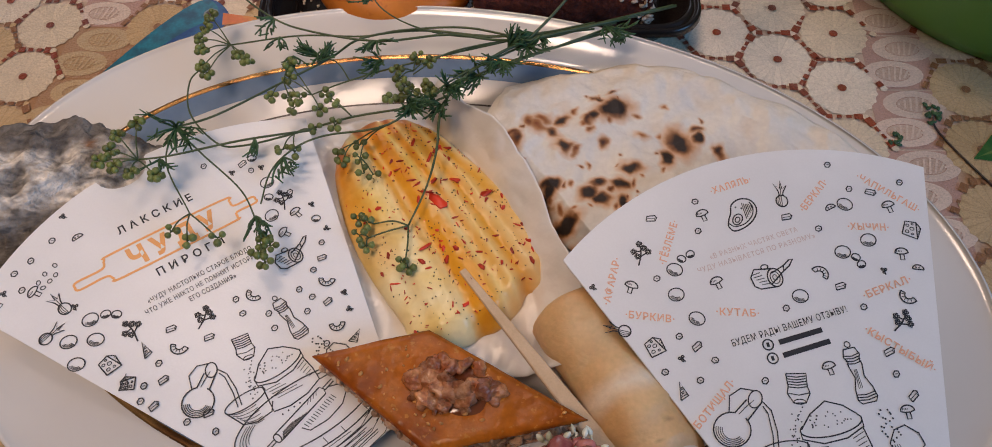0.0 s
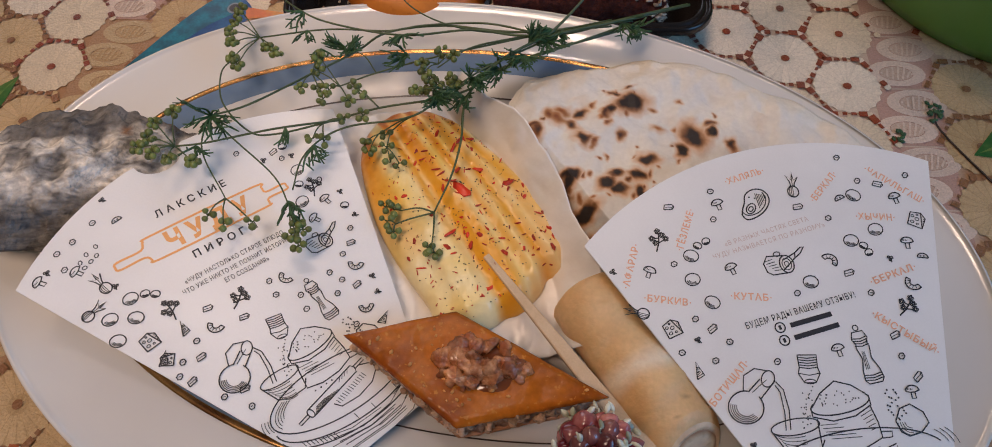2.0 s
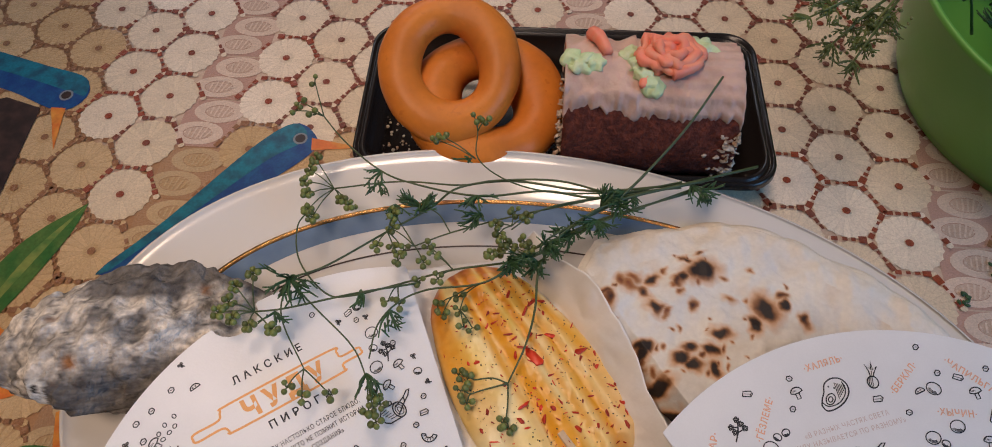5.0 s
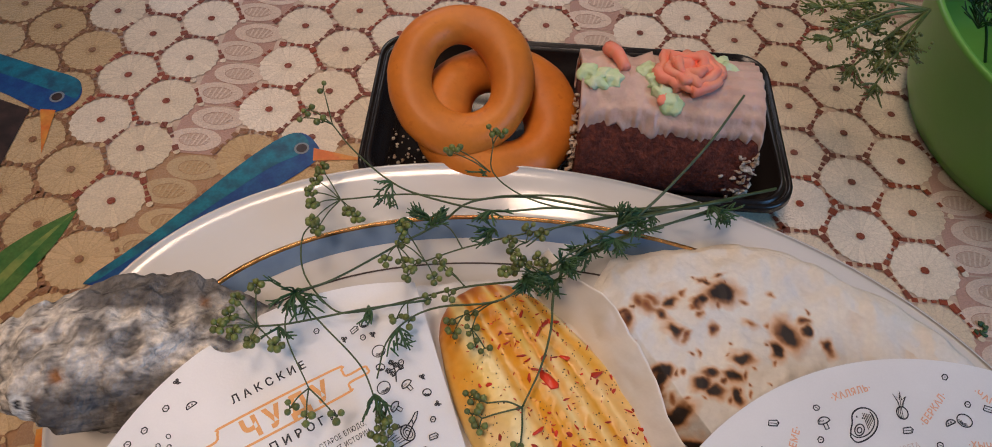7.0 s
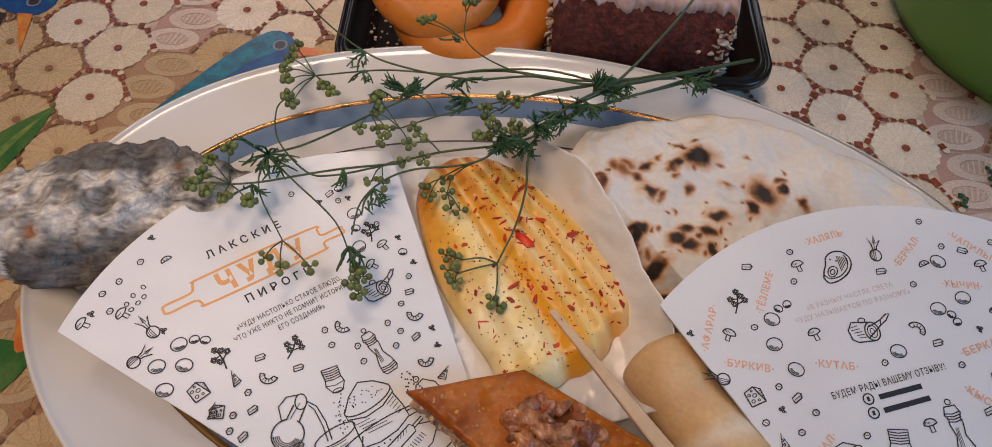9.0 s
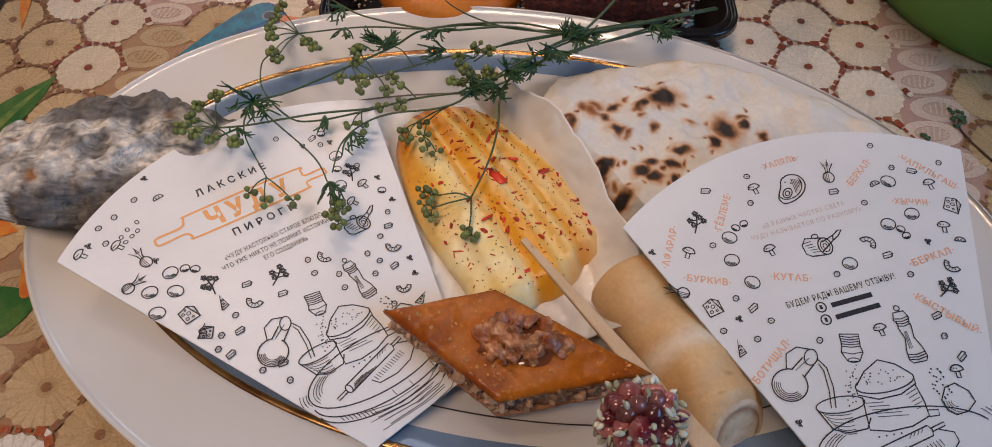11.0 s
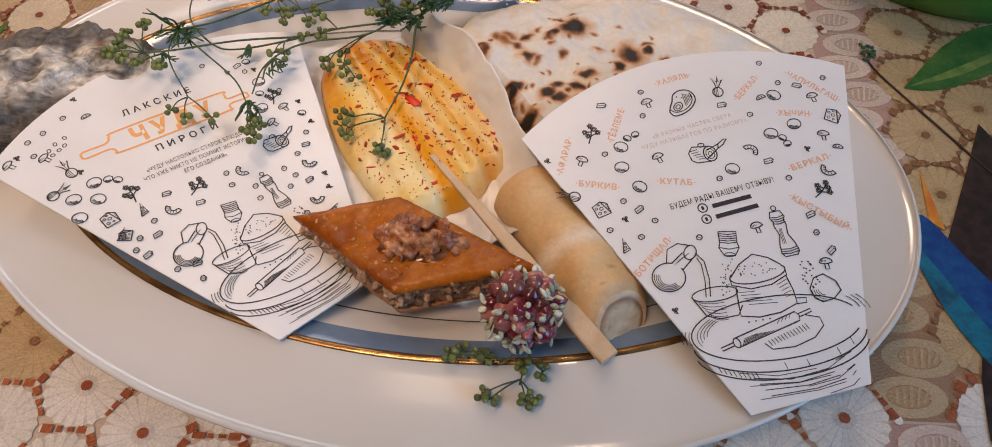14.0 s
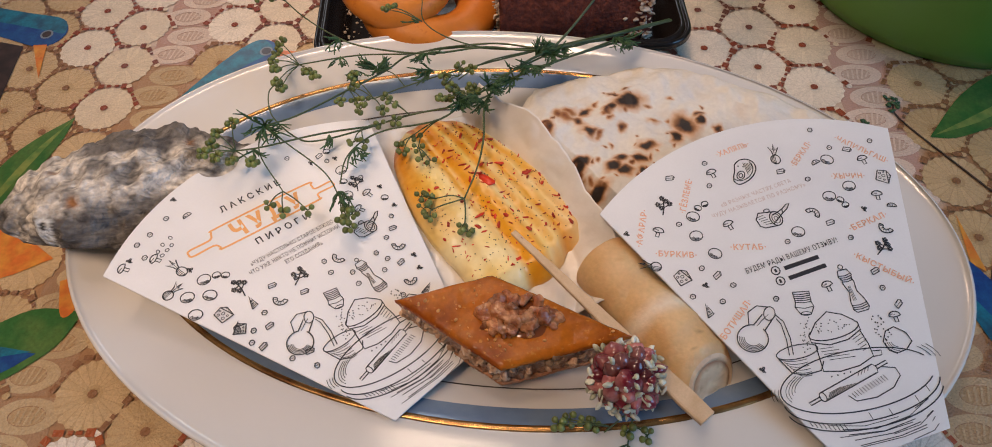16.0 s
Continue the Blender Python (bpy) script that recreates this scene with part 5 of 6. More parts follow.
def rolled_pastry():
    ob = thing("rolled_pastry", "pale rolled pastry tube with browned bands on the platter", "pastry")
    a, b = Vector((0.1742, 0.0845, 0.0340)), Vector((0.2150, 0.0222, 0.0335))
    d = (b - a).normalized()
    side = d.cross((0, 0, 1)).normalized()
    up = side.cross(d)
    bm = bmesh.new()
    rings, nk = [], 44
    for k in range(nk + 1):
        t = k / nk
        r = 0.0140 * (1 - 0.75 * max(0.0, 1 - t * 13) ** 2.2) * (1 + 0.05 * math.sin(t * 12) + 0.03 * (t > 0.42) + 0.025 * (t > 0.68))
        if t > 0.9:
            r *= 1 - 0.22 * ((t - 0.9) / 0.1) ** 2
        ring = []
        for m in range(40):
            th = 2 * math.pi * m / 40
            o = side * math.cos(th) + up * math.sin(th)
            p = a.lerp(b, t) + o * r * (1 + 0.075 * ((t * 2.3 + m / 40) % 1.0))
            p -= d * (0.0062 * math.sin(th) * max(0.0, (t - 0.8) / 0.2))
            ring.append(p + o * 0.0006 * noise.noise(p * 120))
        rings.append(ring)
    loft(bm, rings, True, False)
    bmesh.ops.recalc_face_normals(bm, faces=bm.faces[:])
    body = part("pastry_shell", bm, M_ROLL, ob)
    bm = bmesh.new()
    loft(bm, [[b + (p - b) * s + d * out for p in rings[nk]] for s, out in ((1.0, 0.0), (0.93, 0.0008), (0.86, 0.0011), (0.82, 0.0005), (0.78, 0.0009), (0.62, 0.0012), (0.5, 0.0007), (0.3, 0.0011), (0.12, 0.0006))], False, True)
    bmesh.ops.recalc_face_normals(bm, faces=bm.faces[:])
    face = part("end_face", bm, M_ROLL, ob, "pale rolled end with a thin dark seam")

    def end_colour(c):
        col = lerp((0.76, 0.58, 0.38), (0.64, 0.44, 0.27), 0.5 + noise.noise(c * 230))
        away = (c - b - d * (c - b).dot(d)).length
        col = lerp(col, (0.3, 0.14, 0.06), 1.1 - abs(away - 0.0092) / 0.0006)
        return lerp(col, (0.36, 0.2, 0.1), (noise.noise(c * 340) - 0.25) * 2)

    tint(face, end_colour)

    def colour(c):
        t = (c - a).dot(d) / (b - a).length
        k = 0.5 + noise.noise(c * 70)
        col = lerp((0.74, 0.50, 0.25), (0.64, 0.37, 0.15), k)
        col = lerp(col, (0.84, 0.72, 0.56), 0.9 - abs(t - 0.56 + 0.04 * noise.noise(c * 90)) * 11)
        col = lerp(col, (0.52, 0.27, 0.09), (0.17 - t) * 2.4 + (t - 0.72) * 1.6)
        col = lerp(col, (0.5, 0.22, 0.06), (t - 0.83) * 5 * (0.5 + noise.noise(c * 160)))
        return lerp(col, (0.12, 0.05, 0.02), (noise.noise(c * 620) - 0.66) * 7 * (t > 0.3))

    tint(body, colour)


rolled_pastry()


def teardrop(bm, base, way, length, radius, sides=8):
    way = way.normalized()
    side = way.cross((0.3, 0.9, 0.2)).normalized()
    up = side.cross(way)
    rings = []
    for t, r in ((0.0, 0.3), (0.12, 0.72), (0.35, 1.0), (0.62, 0.98), (0.84, 0.62), (0.95, 0.26), (1.0, 0.08)):
        rings.append([base + way * (length * t) + (side * math.cos(2 * math.pi * k / sides) + up * math.sin(2 * math.pi * k / sides)) * radius * r for k in range(sides)])
    loft(bm, rings)


def bulbil_head():
    ob = thing("garlic_bulbil_head", "round head of purple garlic bulbils with pale buds", "garlic head")
    centre = Vector((0.1785, 0.0165, 0.0525))
    rnd = random.Random(21)
    count = 58
    for k in range(count):
        z = 1 - 2 * (k + 0.5) / count
        a = k * 2.39996
        way = Vector((math.sqrt(1 - z * z) * math.cos(a), math.sqrt(1 - z * z) * math.sin(a), z))
        bm = bmesh.new()
        teardrop(bm, centre + way * rnd.uniform(0.0055, 0.0078), way + Vector((rnd.uniform(-0.5, 0.5), rnd.uniform(-0.5, 0.5), rnd.uniform(-0.4, 0.4))), rnd.uniform(0.0070, 0.0092), rnd.uniform(0.0026, 0.0045), 12)
        part("bulbil", bm, M_BULBIL, ob)
    for k in range(95):
        way = Vector((rnd.gauss(0, 1), rnd.gauss(0, 1), rnd.gauss(0, 1))).normalized()
        if way.z < -0.6:
            continue
        bm = bmesh.new()
        end = centre + way * rnd.uniform(0.0128, 0.0150)
        tilt = (0.6 * way + Vector((rnd.uniform(-1.2, 1.2), rnd.uniform(-1.2, 1.2), rnd.uniform(-0.6, 0.8)))).normalized()
        bend = Vector((rnd.uniform(-1, 1), rnd.uniform(-1, 1), rnd.uniform(-1, 1))) * 0.0022
        tube(bm, catmull([centre + way * 0.010, centre + way * 0.0125 + bend, end], 4), 0.0004, 0.00035, 5)
        teardrop(bm, end - tilt * 0.0006, tilt, rnd.uniform(0.0026, 0.0042), rnd.uniform(0.0007, 0.0012), 6)
        part("bud", bm, M_BUD, ob)


bulbil_head()


def stone_fish():
    """A long grey stone shaped like a fish, resting on the platter's rim."""
    bm = bmesh.new()
    bmesh.ops.create_icosphere(bm, subdivisions=6, radius=1.0)
    turn = Matrix.Rotation(radians(17), 3, "Z")
    for v in bm.verts:
        c = v.co.copy()
        t = c.x
        w = 0.031 * (1 - 0.45 * max(0.0, t) ** 2) * (1 - 0.2 * max(0.0, -t) ** 3)
        p = turn @ Vector((0.064 * t, w * c.y - 0.004 * t, 0))
        q = Vector((p.x, p.y, c.z * 0.02))
        bumpy = 0.0036 * noise.noise(q * 42) + 0.0034 * noise.noise(q * 115 + Vector((4, 0, 0))) + 0.0016 * noise.noise(q * 260)
        z = 0.0505 + 0.0135 * c.z * (1 - 0.35 * max(0.0, t)) + bumpy * (c.z > -0.3)
        x, y = -0.036 + p.x + 0.5 * bumpy * c.y, 0.1175 + p.y + bumpy * c.y
        z = max(z, 0.0385)
        roof = 0.046 - 0.195 * (x - 0.0418) + 0.027 * (y - 0.0697) - 0.0025
        across, along = 696 * (x - 0.1042) + 709 * (y - 0.024), -692 * (x - 0.1042) + 705 * (y - 0.024)
        if math.hypot(across, along - 28) < 125 and across > -0.5 * along - 14:
            z = min(z, max(0.0385, roof))
        v.co = Vector((x, y, z))
    ob = link_mesh("stone_fish", bm, M_STONE)

    def colour(c):
        k = 0.62 + 0.7 * noise.noise(c * 62) + 0.7 * noise.noise(c * 150) + 0.75 * noise.noise(c * 440)
        col = lerp((0.15, 0.14, 0.13), (0.74, 0.68, 0.6), k)
        col = lerp(col, (0.03, 0.028, 0.03), (0.1 - abs(noise.noise(c * 75 + Vector((2, 8, 1))))) * 7)
        col = lerp(col, (0.3, 0.14, 0.06), (noise.noise(c * 120 + Vector((9, 2, 4))) - 0.55) * 4)
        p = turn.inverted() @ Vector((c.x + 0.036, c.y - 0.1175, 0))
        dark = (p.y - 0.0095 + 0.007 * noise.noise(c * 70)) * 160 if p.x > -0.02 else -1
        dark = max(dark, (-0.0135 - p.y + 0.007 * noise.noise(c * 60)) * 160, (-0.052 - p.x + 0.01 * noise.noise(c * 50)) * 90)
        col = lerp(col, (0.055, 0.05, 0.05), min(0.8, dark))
        e = math.hypot(c.x + 0.0655, c.y - 0.0885)
        return (0.015, 0.015, 0.015) if e < 0.0013 else (0.6, 0.6, 0.58) if e < 0.0038 else col

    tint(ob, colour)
    tagged(ob, "grey weathered fish-shaped stone lying on the platter rim", "stone")


stone_fish()


# ---------------------------------------------------------------- coriander
SEED_BM = bmesh.new()
bmesh.ops.create_icosphere(SEED_BM, subdivisions=2, radius=1.0)
for _v in SEED_BM.verts:
    _v.co *= 1 + 0.04 * math.cos(9 * math.atan2(_v.co.y, _v.co.x))
    if _v.co.z > 0.93:
        _v.co.z += 0.22
SEED = bpy.data.meshes.new("seed")
SEED_BM.to_mesh(SEED)
SEED_BM.free()
SEED.materials.append(M_SEED)
SEED.shade_smooth()


def seed(parent, p, r, rnd):
    ob = new("seed", SEED)
    ob.parent = parent
    ob.matrix_local = Matrix.LocRotScale(p, Euler((rnd.uniform(-1, 1), rnd.uniform(-1, 1), rnd.uniform(0, 6))), (r, r, r * 0.95))


def umbel(ob, bm, node, spots, rnd, r=0.00148, per=4):
    """Thin stalks from a node to little bunches of round green seeds."""
    node = Vector(node)
    for s in spots:
        s = Vector(s)
        mid = node.lerp(s, 0.5) + Vector((0, 0, 0.0015))
        tube(bm, catmull([node, mid, s], 3), 0.00033, 0.00027, 5)
        for k in range(per):
            a = 6.28 * (k + rnd.random() * 0.5) / per
            e = s + Vector((0.0021 * math.cos(a), 0.0021 * math.sin(a), rnd.uniform(-0.0006, 0.0016)))
            tube(bm, [s, e], 0.0003, 0.0003, 4)
            seed(ob, e, r * rnd.uniform(0.82, 1.1), rnd)


def fronds(bm, p, way, n, length, rnd):
    """Fine thread-like leaves."""
    p, way = Vector(p), Vector(way).normalized()
    for k in range(n):
        d = (way + Vector((rnd.uniform(-0.9, 0.9), rnd.uniform(-0.9, 0.9), rnd.uniform(-0.15, 0.35)))).normalized()
        l = length * rnd.uniform(0.5, 1.1)
        tip = p + d * l
        pts = catmull([p, p + d * l * 0.5 + Vector((rnd.uniform(-1, 1), rnd.uniform(-1, 1), 0.5)) * 0.0012, tip], 3)
        tube(bm, pts, 0.0006, 0.0003, 4)
        for m in range(2):
            o = p.lerp(tip, 0.45 + 0.25 * m)
            e = (d + Vector((rnd.uniform(-0.9, 0.9), rnd.uniform(-0.9, 0.9), 0.1))).normalized()
            tube(bm, [o, o + e * l * 0.38], 0.0005, 0.0003, 4)


def sprig(stems, umbels, leaves, code, label="fresh green coriander sprig with round seeds over the food"):
    rnd = random.Random(code)
    ob = thing("coriander_sprig", label, "coriander", "coriander sprigs on the platter")
    bm = bmesh.new()
    for pts, r0, r1 in stems:
        tube(bm, catmull(pts, 6), 0.64 * r0, 0.64 * r1, 7)
    for node, spots, per in umbels:
        umbel(ob, bm, node, spots, rnd, per=per)
    part("stem", bm, M_STEM, ob)
    if leaves:
        bm = bmesh.new()
        for p, way, n, length in leaves:
            fronds(bm, p, way, n, length, rnd)
        part("leaves", bm, M_LEAF, ob, "feathery dark green leaves")
    return ob


def coriander():
    # along the far rim to the cluster above the stone
    sprig([([(0.228, 0.229, 0.046), (0.19, 0.214, 0.048), (0.163, 0.206, 0.048), (0.132, 0.212, 0.048), (0.103, 0.21, 0.048), (0.086, 0.206, 0.048), (0.057, 0.206, 0.048), (0.027, 0.199, 0.049)], 0.0010, 0.0006)],
          [((0.027, 0.199, 0.049), [(0.014, 0.208, 0.05), (0.013, 0.201, 0.05), (0.0155, 0.194, 0.05), (0.017, 0.186, 0.049), (0.032, 0.192, 0.05), (0.037, 0.189, 0.05), (0.02, 0.182, 0.049), (0.016, 0.213, 0.052)], 5)],
          [((0.165, 0.206, 0.049), (-0.3, -1, 0.2), 12, 0.012), ((0.195, 0.214, 0.048), (0.2, -0.8, 0.1), 9, 0.012), ((0.048, 0.205, 0.048), (-0.3, -1, 0), 4, 0.01)], 1)
    # over the rim to a small head beside the tray
    sprig([([(0.226, 0.226, 0.049), (0.159, 0.201, 0.053), (0.126, 0.199, 0.057), (0.096, 0.192, 0.06), (0.065, 0.195, 0.063), (0.05, 0.199, 0.067), (0.033, 0.212, 0.069), (0.021, 0.225, 0.07)], 0.0010, 0.0005)],
          [((0.021, 0.225, 0.07), [(0.0125, 0.2455, 0.071), (0.008, 0.233, 0.07), (0.0075, 0.2275, 0.07), (0.0165, 0.2245, 0.071)], 2)],
          [((0.052, 0.198, 0.066), (-0.5, -1, 0), 5, 0.011), ((0.096, 0.192, 0.06), (-0.4, -1, 0.1), 10, 0.012)], 2)
    # short head over the rings
    sprig([([(0.19, 0.212, 0.048), (0.162, 0.206, 0.05), (0.131, 0.2, 0.055), (0.109, 0.2, 0.062), (0.095, 0.207, 0.068), (0.094, 0.218, 0.074)], 0.0008, 0.0004)],
          [((0.094, 0.218, 0.074), [(0.0925, 0.223, 0.076), (0.097, 0.222, 0.076)], 3), ((0.094, 0.206, 0.069), [(0.0755, 0.214, 0.071), (0.078, 0.216, 0.071)], 3)],
          [((0.092, 0.206, 0.069), (-0.2, -1, 0.2), 4, 0.008)], 3)
    # loop over the well
    sprig([([(0.2, 0.213, 0.047), (0.146, 0.187, 0.05), (0.122, 0.168, 0.05), (0.088, 0.159, 0.05), (0.065, 0.15, 0.05), (0.046, 0.142, 0.052), (0.036, 0.141, 0.055), (0.022, 0.155, 0.056), (0.016, 0.174, 0.053), (0.018, 0.185, 0.05)], 0.0009, 0.0005)],
          [((0.122, 0.168, 0.05), [(0.118, 0.175, 0.051), (0.112, 0.172, 0.051), (0.107, 0.168, 0.051), (0.114, 0.163, 0.052)], 5), ((0.088, 0.159, 0.05), [(0.079, 0.165, 0.052), (0.076, 0.169, 0.052), (0.082, 0.153, 0.052)], 4),
           ((0.065, 0.15, 0.05), [(0.062, 0.141, 0.051), (0.067, 0.14, 0.051), (0.074, 0.151, 0.052)], 3)],
          [((0.14, 0.182, 0.05), (-0.4, -0.6, 0.2), 16, 0.012), ((0.125, 0.165, 0.051), (-0.3, -0.5, 0.2), 14, 0.01), ((0.05, 0.145, 0.052), (0.2, -1, 0), 6, 0.009)], 4)
    # stem down to the card's emblem
    sprig([([(0.195, 0.211, 0.049), (0.127, 0.174, 0.052), (0.104, 0.153, 0.053), (0.079, 0.147, 0.053), (0.067, 0.14, 0.053), (0.06, 0.129, 0.053), (0.059, 0.114, 0.053)], 0.0009, 0.0005), ([(0.104, 0.153, 0.053), (0.097, 0.1515, 0.050), (0.0885, 0.1475, 0.0465)], 0.0005, 0.0005), ([(0.104, 0.153, 0.053), (0.099, 0.152, 0.050), (0.0945, 0.1495, 0.047)], 0.0005, 0.0005)],
          [((0.0885, 0.1475, 0.0465), [(0.0825, 0.1441, 0.0430), (0.0850, 0.1404, 0.0430)], 3), ((0.0945, 0.1495, 0.047), [(0.0912, 0.1490, 0.0440), (0.0924, 0.1426, 0.0440)], 3), ((0.0924, 0.1426, 0.0440), [(0.0947, 0.1355, 0.0430), (0.0984, 0.1352, 0.0430)], 2)],
          [((0.064, 0.136, 0.053), (-0.2, -1, 0), 6, 0.012), ((0.118, 0.166, 0.053), (-0.2, -0.7, 0.3), 14, 0.010)], 5)
    # bent stem over the cheese
    sprig([([(0.205, 0.217, 0.05), (0.159, 0.198, 0.054), (0.135, 0.178, 0.055), (0.1255, 0.161, 0.053), (0.1246, 0.143, 0.050), (0.1215, 0.1275, 0.0465), (0.1153, 0.1118, 0.0425)], 0.0012, 0.0006), ([(0.1153, 0.1118, 0.0425), (0.109, 0.1135, 0.0428), (0.1015, 0.1125, 0.042)], 0.0006, 0.0005), ([(0.1153, 0.1118, 0.0425), (0.106, 0.1085, 0.0425), (0.1002, 0.1062, 0.042)], 0.0006, 0.0005), ([(0.1153, 0.1118, 0.0425), (0.1158, 0.104, 0.0425), (0.1156, 0.0975, 0.042)], 0.0006, 0.0005)],
          [((0.1015, 0.1125, 0.042), [(0.0945, 0.1148, 0.0405), (0.0985, 0.1130, 0.0412)], 3), ((0.1002, 0.1062, 0.042), [(0.0962, 0.1078, 0.041), (0.0994, 0.1030, 0.041)], 3), ((0.1156, 0.0975, 0.042), [(0.1168, 0.0938, 0.0412), (0.1142, 0.0955, 0.0412)], 3)],
          [((0.15, 0.186, 0.055), (-0.1, -0.8, 0.2), 18, 0.013), ((0.16, 0.196, 0.053), (0.2, -0.5, 0.2), 10, 0.011)], 6)
    # long stem to the stone, with hanging heads
    sprig([([(0.2, 0.216, 0.048), (0.15, 0.208, 0.047), (0.112, 0.211, 0.047), (0.086, 0.204, 0.049), (0.074, 0.189, 0.052), (0.057, 0.174, 0.054), (0.035, 0.152, 0.059), (0.021, 0.143, 0.062)], 0.0010, 0.0007),
           ([(0.021, 0.143, 0.062), (0.023, 0.125, 0.063), (0.036, 0.105, 0.060)], 0.0006, 0.0004), ([(0.021, 0.143, 0.062), (0.036, 0.13, 0.062), (0.053, 0.116, 0.059), (0.061, 0.103, 0.056)], 0.0006, 0.0005)],
          [((0.036, 0.105, 0.060), [(0.031, 0.097, 0.060), (0.0375, 0.094, 0.059), (0.0475, 0.0965, 0.057)], 3), ((0.061, 0.103, 0.056), [(0.0645, 0.098, 0.055), (0.063, 0.092, 0.055), (0.0665, 0.088, 0.055), (0.067, 0.095, 0.055)], 4),
           ((0.057, 0.174, 0.054), [(0.0535, 0.166, 0.054), (0.059, 0.182, 0.055), (0.064, 0.16, 0.054), (0.066, 0.165, 0.054)], 4)],
          [((0.022, 0.143, 0.062), (0.5, -0.9, 0.1), 18, 0.014), ((0.06, 0.106, 0.057), (0.3, -1, 0), 8, 0.010), ((0.07, 0.186, 0.053), (0.4, 0.2, 0.2), 10, 0.012)], 7)
    # tip over the stone
    sprig([([(0.075, 0.15, 0.053), (0.049, 0.139, 0.06), (0.024, 0.129, 0.063), (0.012, 0.126, 0.064)], 0.0008, 0.0006)],
          [((0.012, 0.126, 0.064), [(0.002, 0.136, 0.065), (0.0075, 0.1425, 0.065), (0.0045, 0.122, 0.065), (0.001, 0.129, 0.065), (0.012, 0.119, 0.065), (0.021, 0.119, 0.063), (-0.002, 0.124, 0.065)], 5)],
          [((0.02, 0.127, 0.063), (0, -1, 0), 5, 0.009)], 8)
    # long bare stalk pointing away over the cake
    sprig([([(0.158, 0.198, 0.052), (0.172, 0.212, 0.058), (0.19, 0.232, 0.069), (0.205, 0.253, 0.081)], 0.0011, 0.0009)], [], [((0.162, 0.203, 0.054), (-0.3, -0.3, 0.1), 6, 0.01)], 9, "bare green coriander stalk lying across the rim")
    # tangle above the cheese
    sprig([([(0.17, 0.207, 0.05), (0.14, 0.197, 0.053), (0.124, 0.19, 0.054), (0.112, 0.179, 0.054)], 0.0008, 0.0005), ([(0.165, 0.203, 0.051), (0.135, 0.18, 0.055), (0.12, 0.167, 0.055), (0.108, 0.157, 0.055)], 0.0008, 0.0005)],
          [((0.112, 0.181, 0.054), [(0.105, 0.1805, 0.054), (0.1065, 0.1765, 0.054), (0.113, 0.1885, 0.054), (0.1185, 0.186, 0.054)], 4), ((0.118, 0.166, 0.055), [(0.104, 0.1645, 0.055), (0.1205, 0.1685, 0.056), (0.109, 0.171, 0.055)], 5)],
          [((0.112, 0.162, 0.055), (0.3, -0.5, 0.2), 30, 0.011), ((0.128, 0.172, 0.055), (0.2, -0.3, 0.2), 26, 0.011), ((0.098, 0.187, 0.053), (-0.6, -0.5, 0.1), 12, 0.012), ((0.152, 0.196, 0.052), (0.5, 0.4, 0.2), 24, 0.011)], 11)
    sprig([([(0.19, 0.214, 0.05), (0.15, 0.2, 0.052), (0.11, 0.186, 0.053), (0.085, 0.176, 0.053), (0.07, 0.168, 0.053)], 0.0008, 0.0005), ([(0.085, 0.176, 0.053), (0.078, 0.186, 0.053), (0.068, 0.19, 0.053)], 0.0005, 0.0004)],
          [((0.07, 0.168, 0.053), [(0.059, 0.176, 0.053), (0.0575, 0.185, 0.053), (0.061, 0.166, 0.053), (0.075, 0.16, 0.053)], 4)],
          [((0.07, 0.189, 0.053), (-0.6, 0.2, 0.1), 12, 0.011), ((0.058, 0.19, 0.052), (0.2, -1, 0.1), 8, 0.01), ((0.2, 0.212, 0.047), (0.4, -0.8, 0.1), 12, 0.011)], 12)
    # small head in front of the pastry
    sprig([([(0.184, 0.012, 0.038), (0.177, 0.006, 0.0385), (0.170, 0.001, 0.0375)], 0.0006, 0.0005), ([(0.184, 0.012, 0.038), (0.18, 0.002, 0.0385), (0.178, -0.006, 0.0375)], 0.0006, 0.0005)],
          [((0.172, 0.003, 0.038), [(0.1525, 0.0045, 0.038), (0.157, 0.006, 0.038), (0.163, 0.005, 0.038), (0.166, 0.0035, 0.038)], 4), ((0.178, -0.004, 0.0375), [(0.165, -0.0095, 0.0365), (0.168, -0.011, 0.0365), (0.1805, -0.0115, 0.0365), (0.183, -0.010, 0.0365)], 4),
           ((0.181, 0.003, 0.038), [(0.179, 0.0005, 0.0385), (0.186, -0.001, 0.038)], 4)], [], 10, "small green coriander seed head beside the garlic")


coriander()


# ---------------------------------------------------------------- tray with rings and cake
TRAY = pose(0.1335, 0.284, 0.0, 0, 0, 1.5)


def rounded(w, d, r, z, n=8):
    out = []
    for cx, cy, a0 in ((w - r, d - r, 0), (-w + r, d - r, 90), (-w + r, -d + r, 180), (w - r, -d + r, 270)):
        for k in range(n + 1):
            a = radians(a0 + 90 * k / n)
            out.append(TRAY @ Vector((cx + r * math.cos(a), cy + r * math.sin(a), z)))
    return out


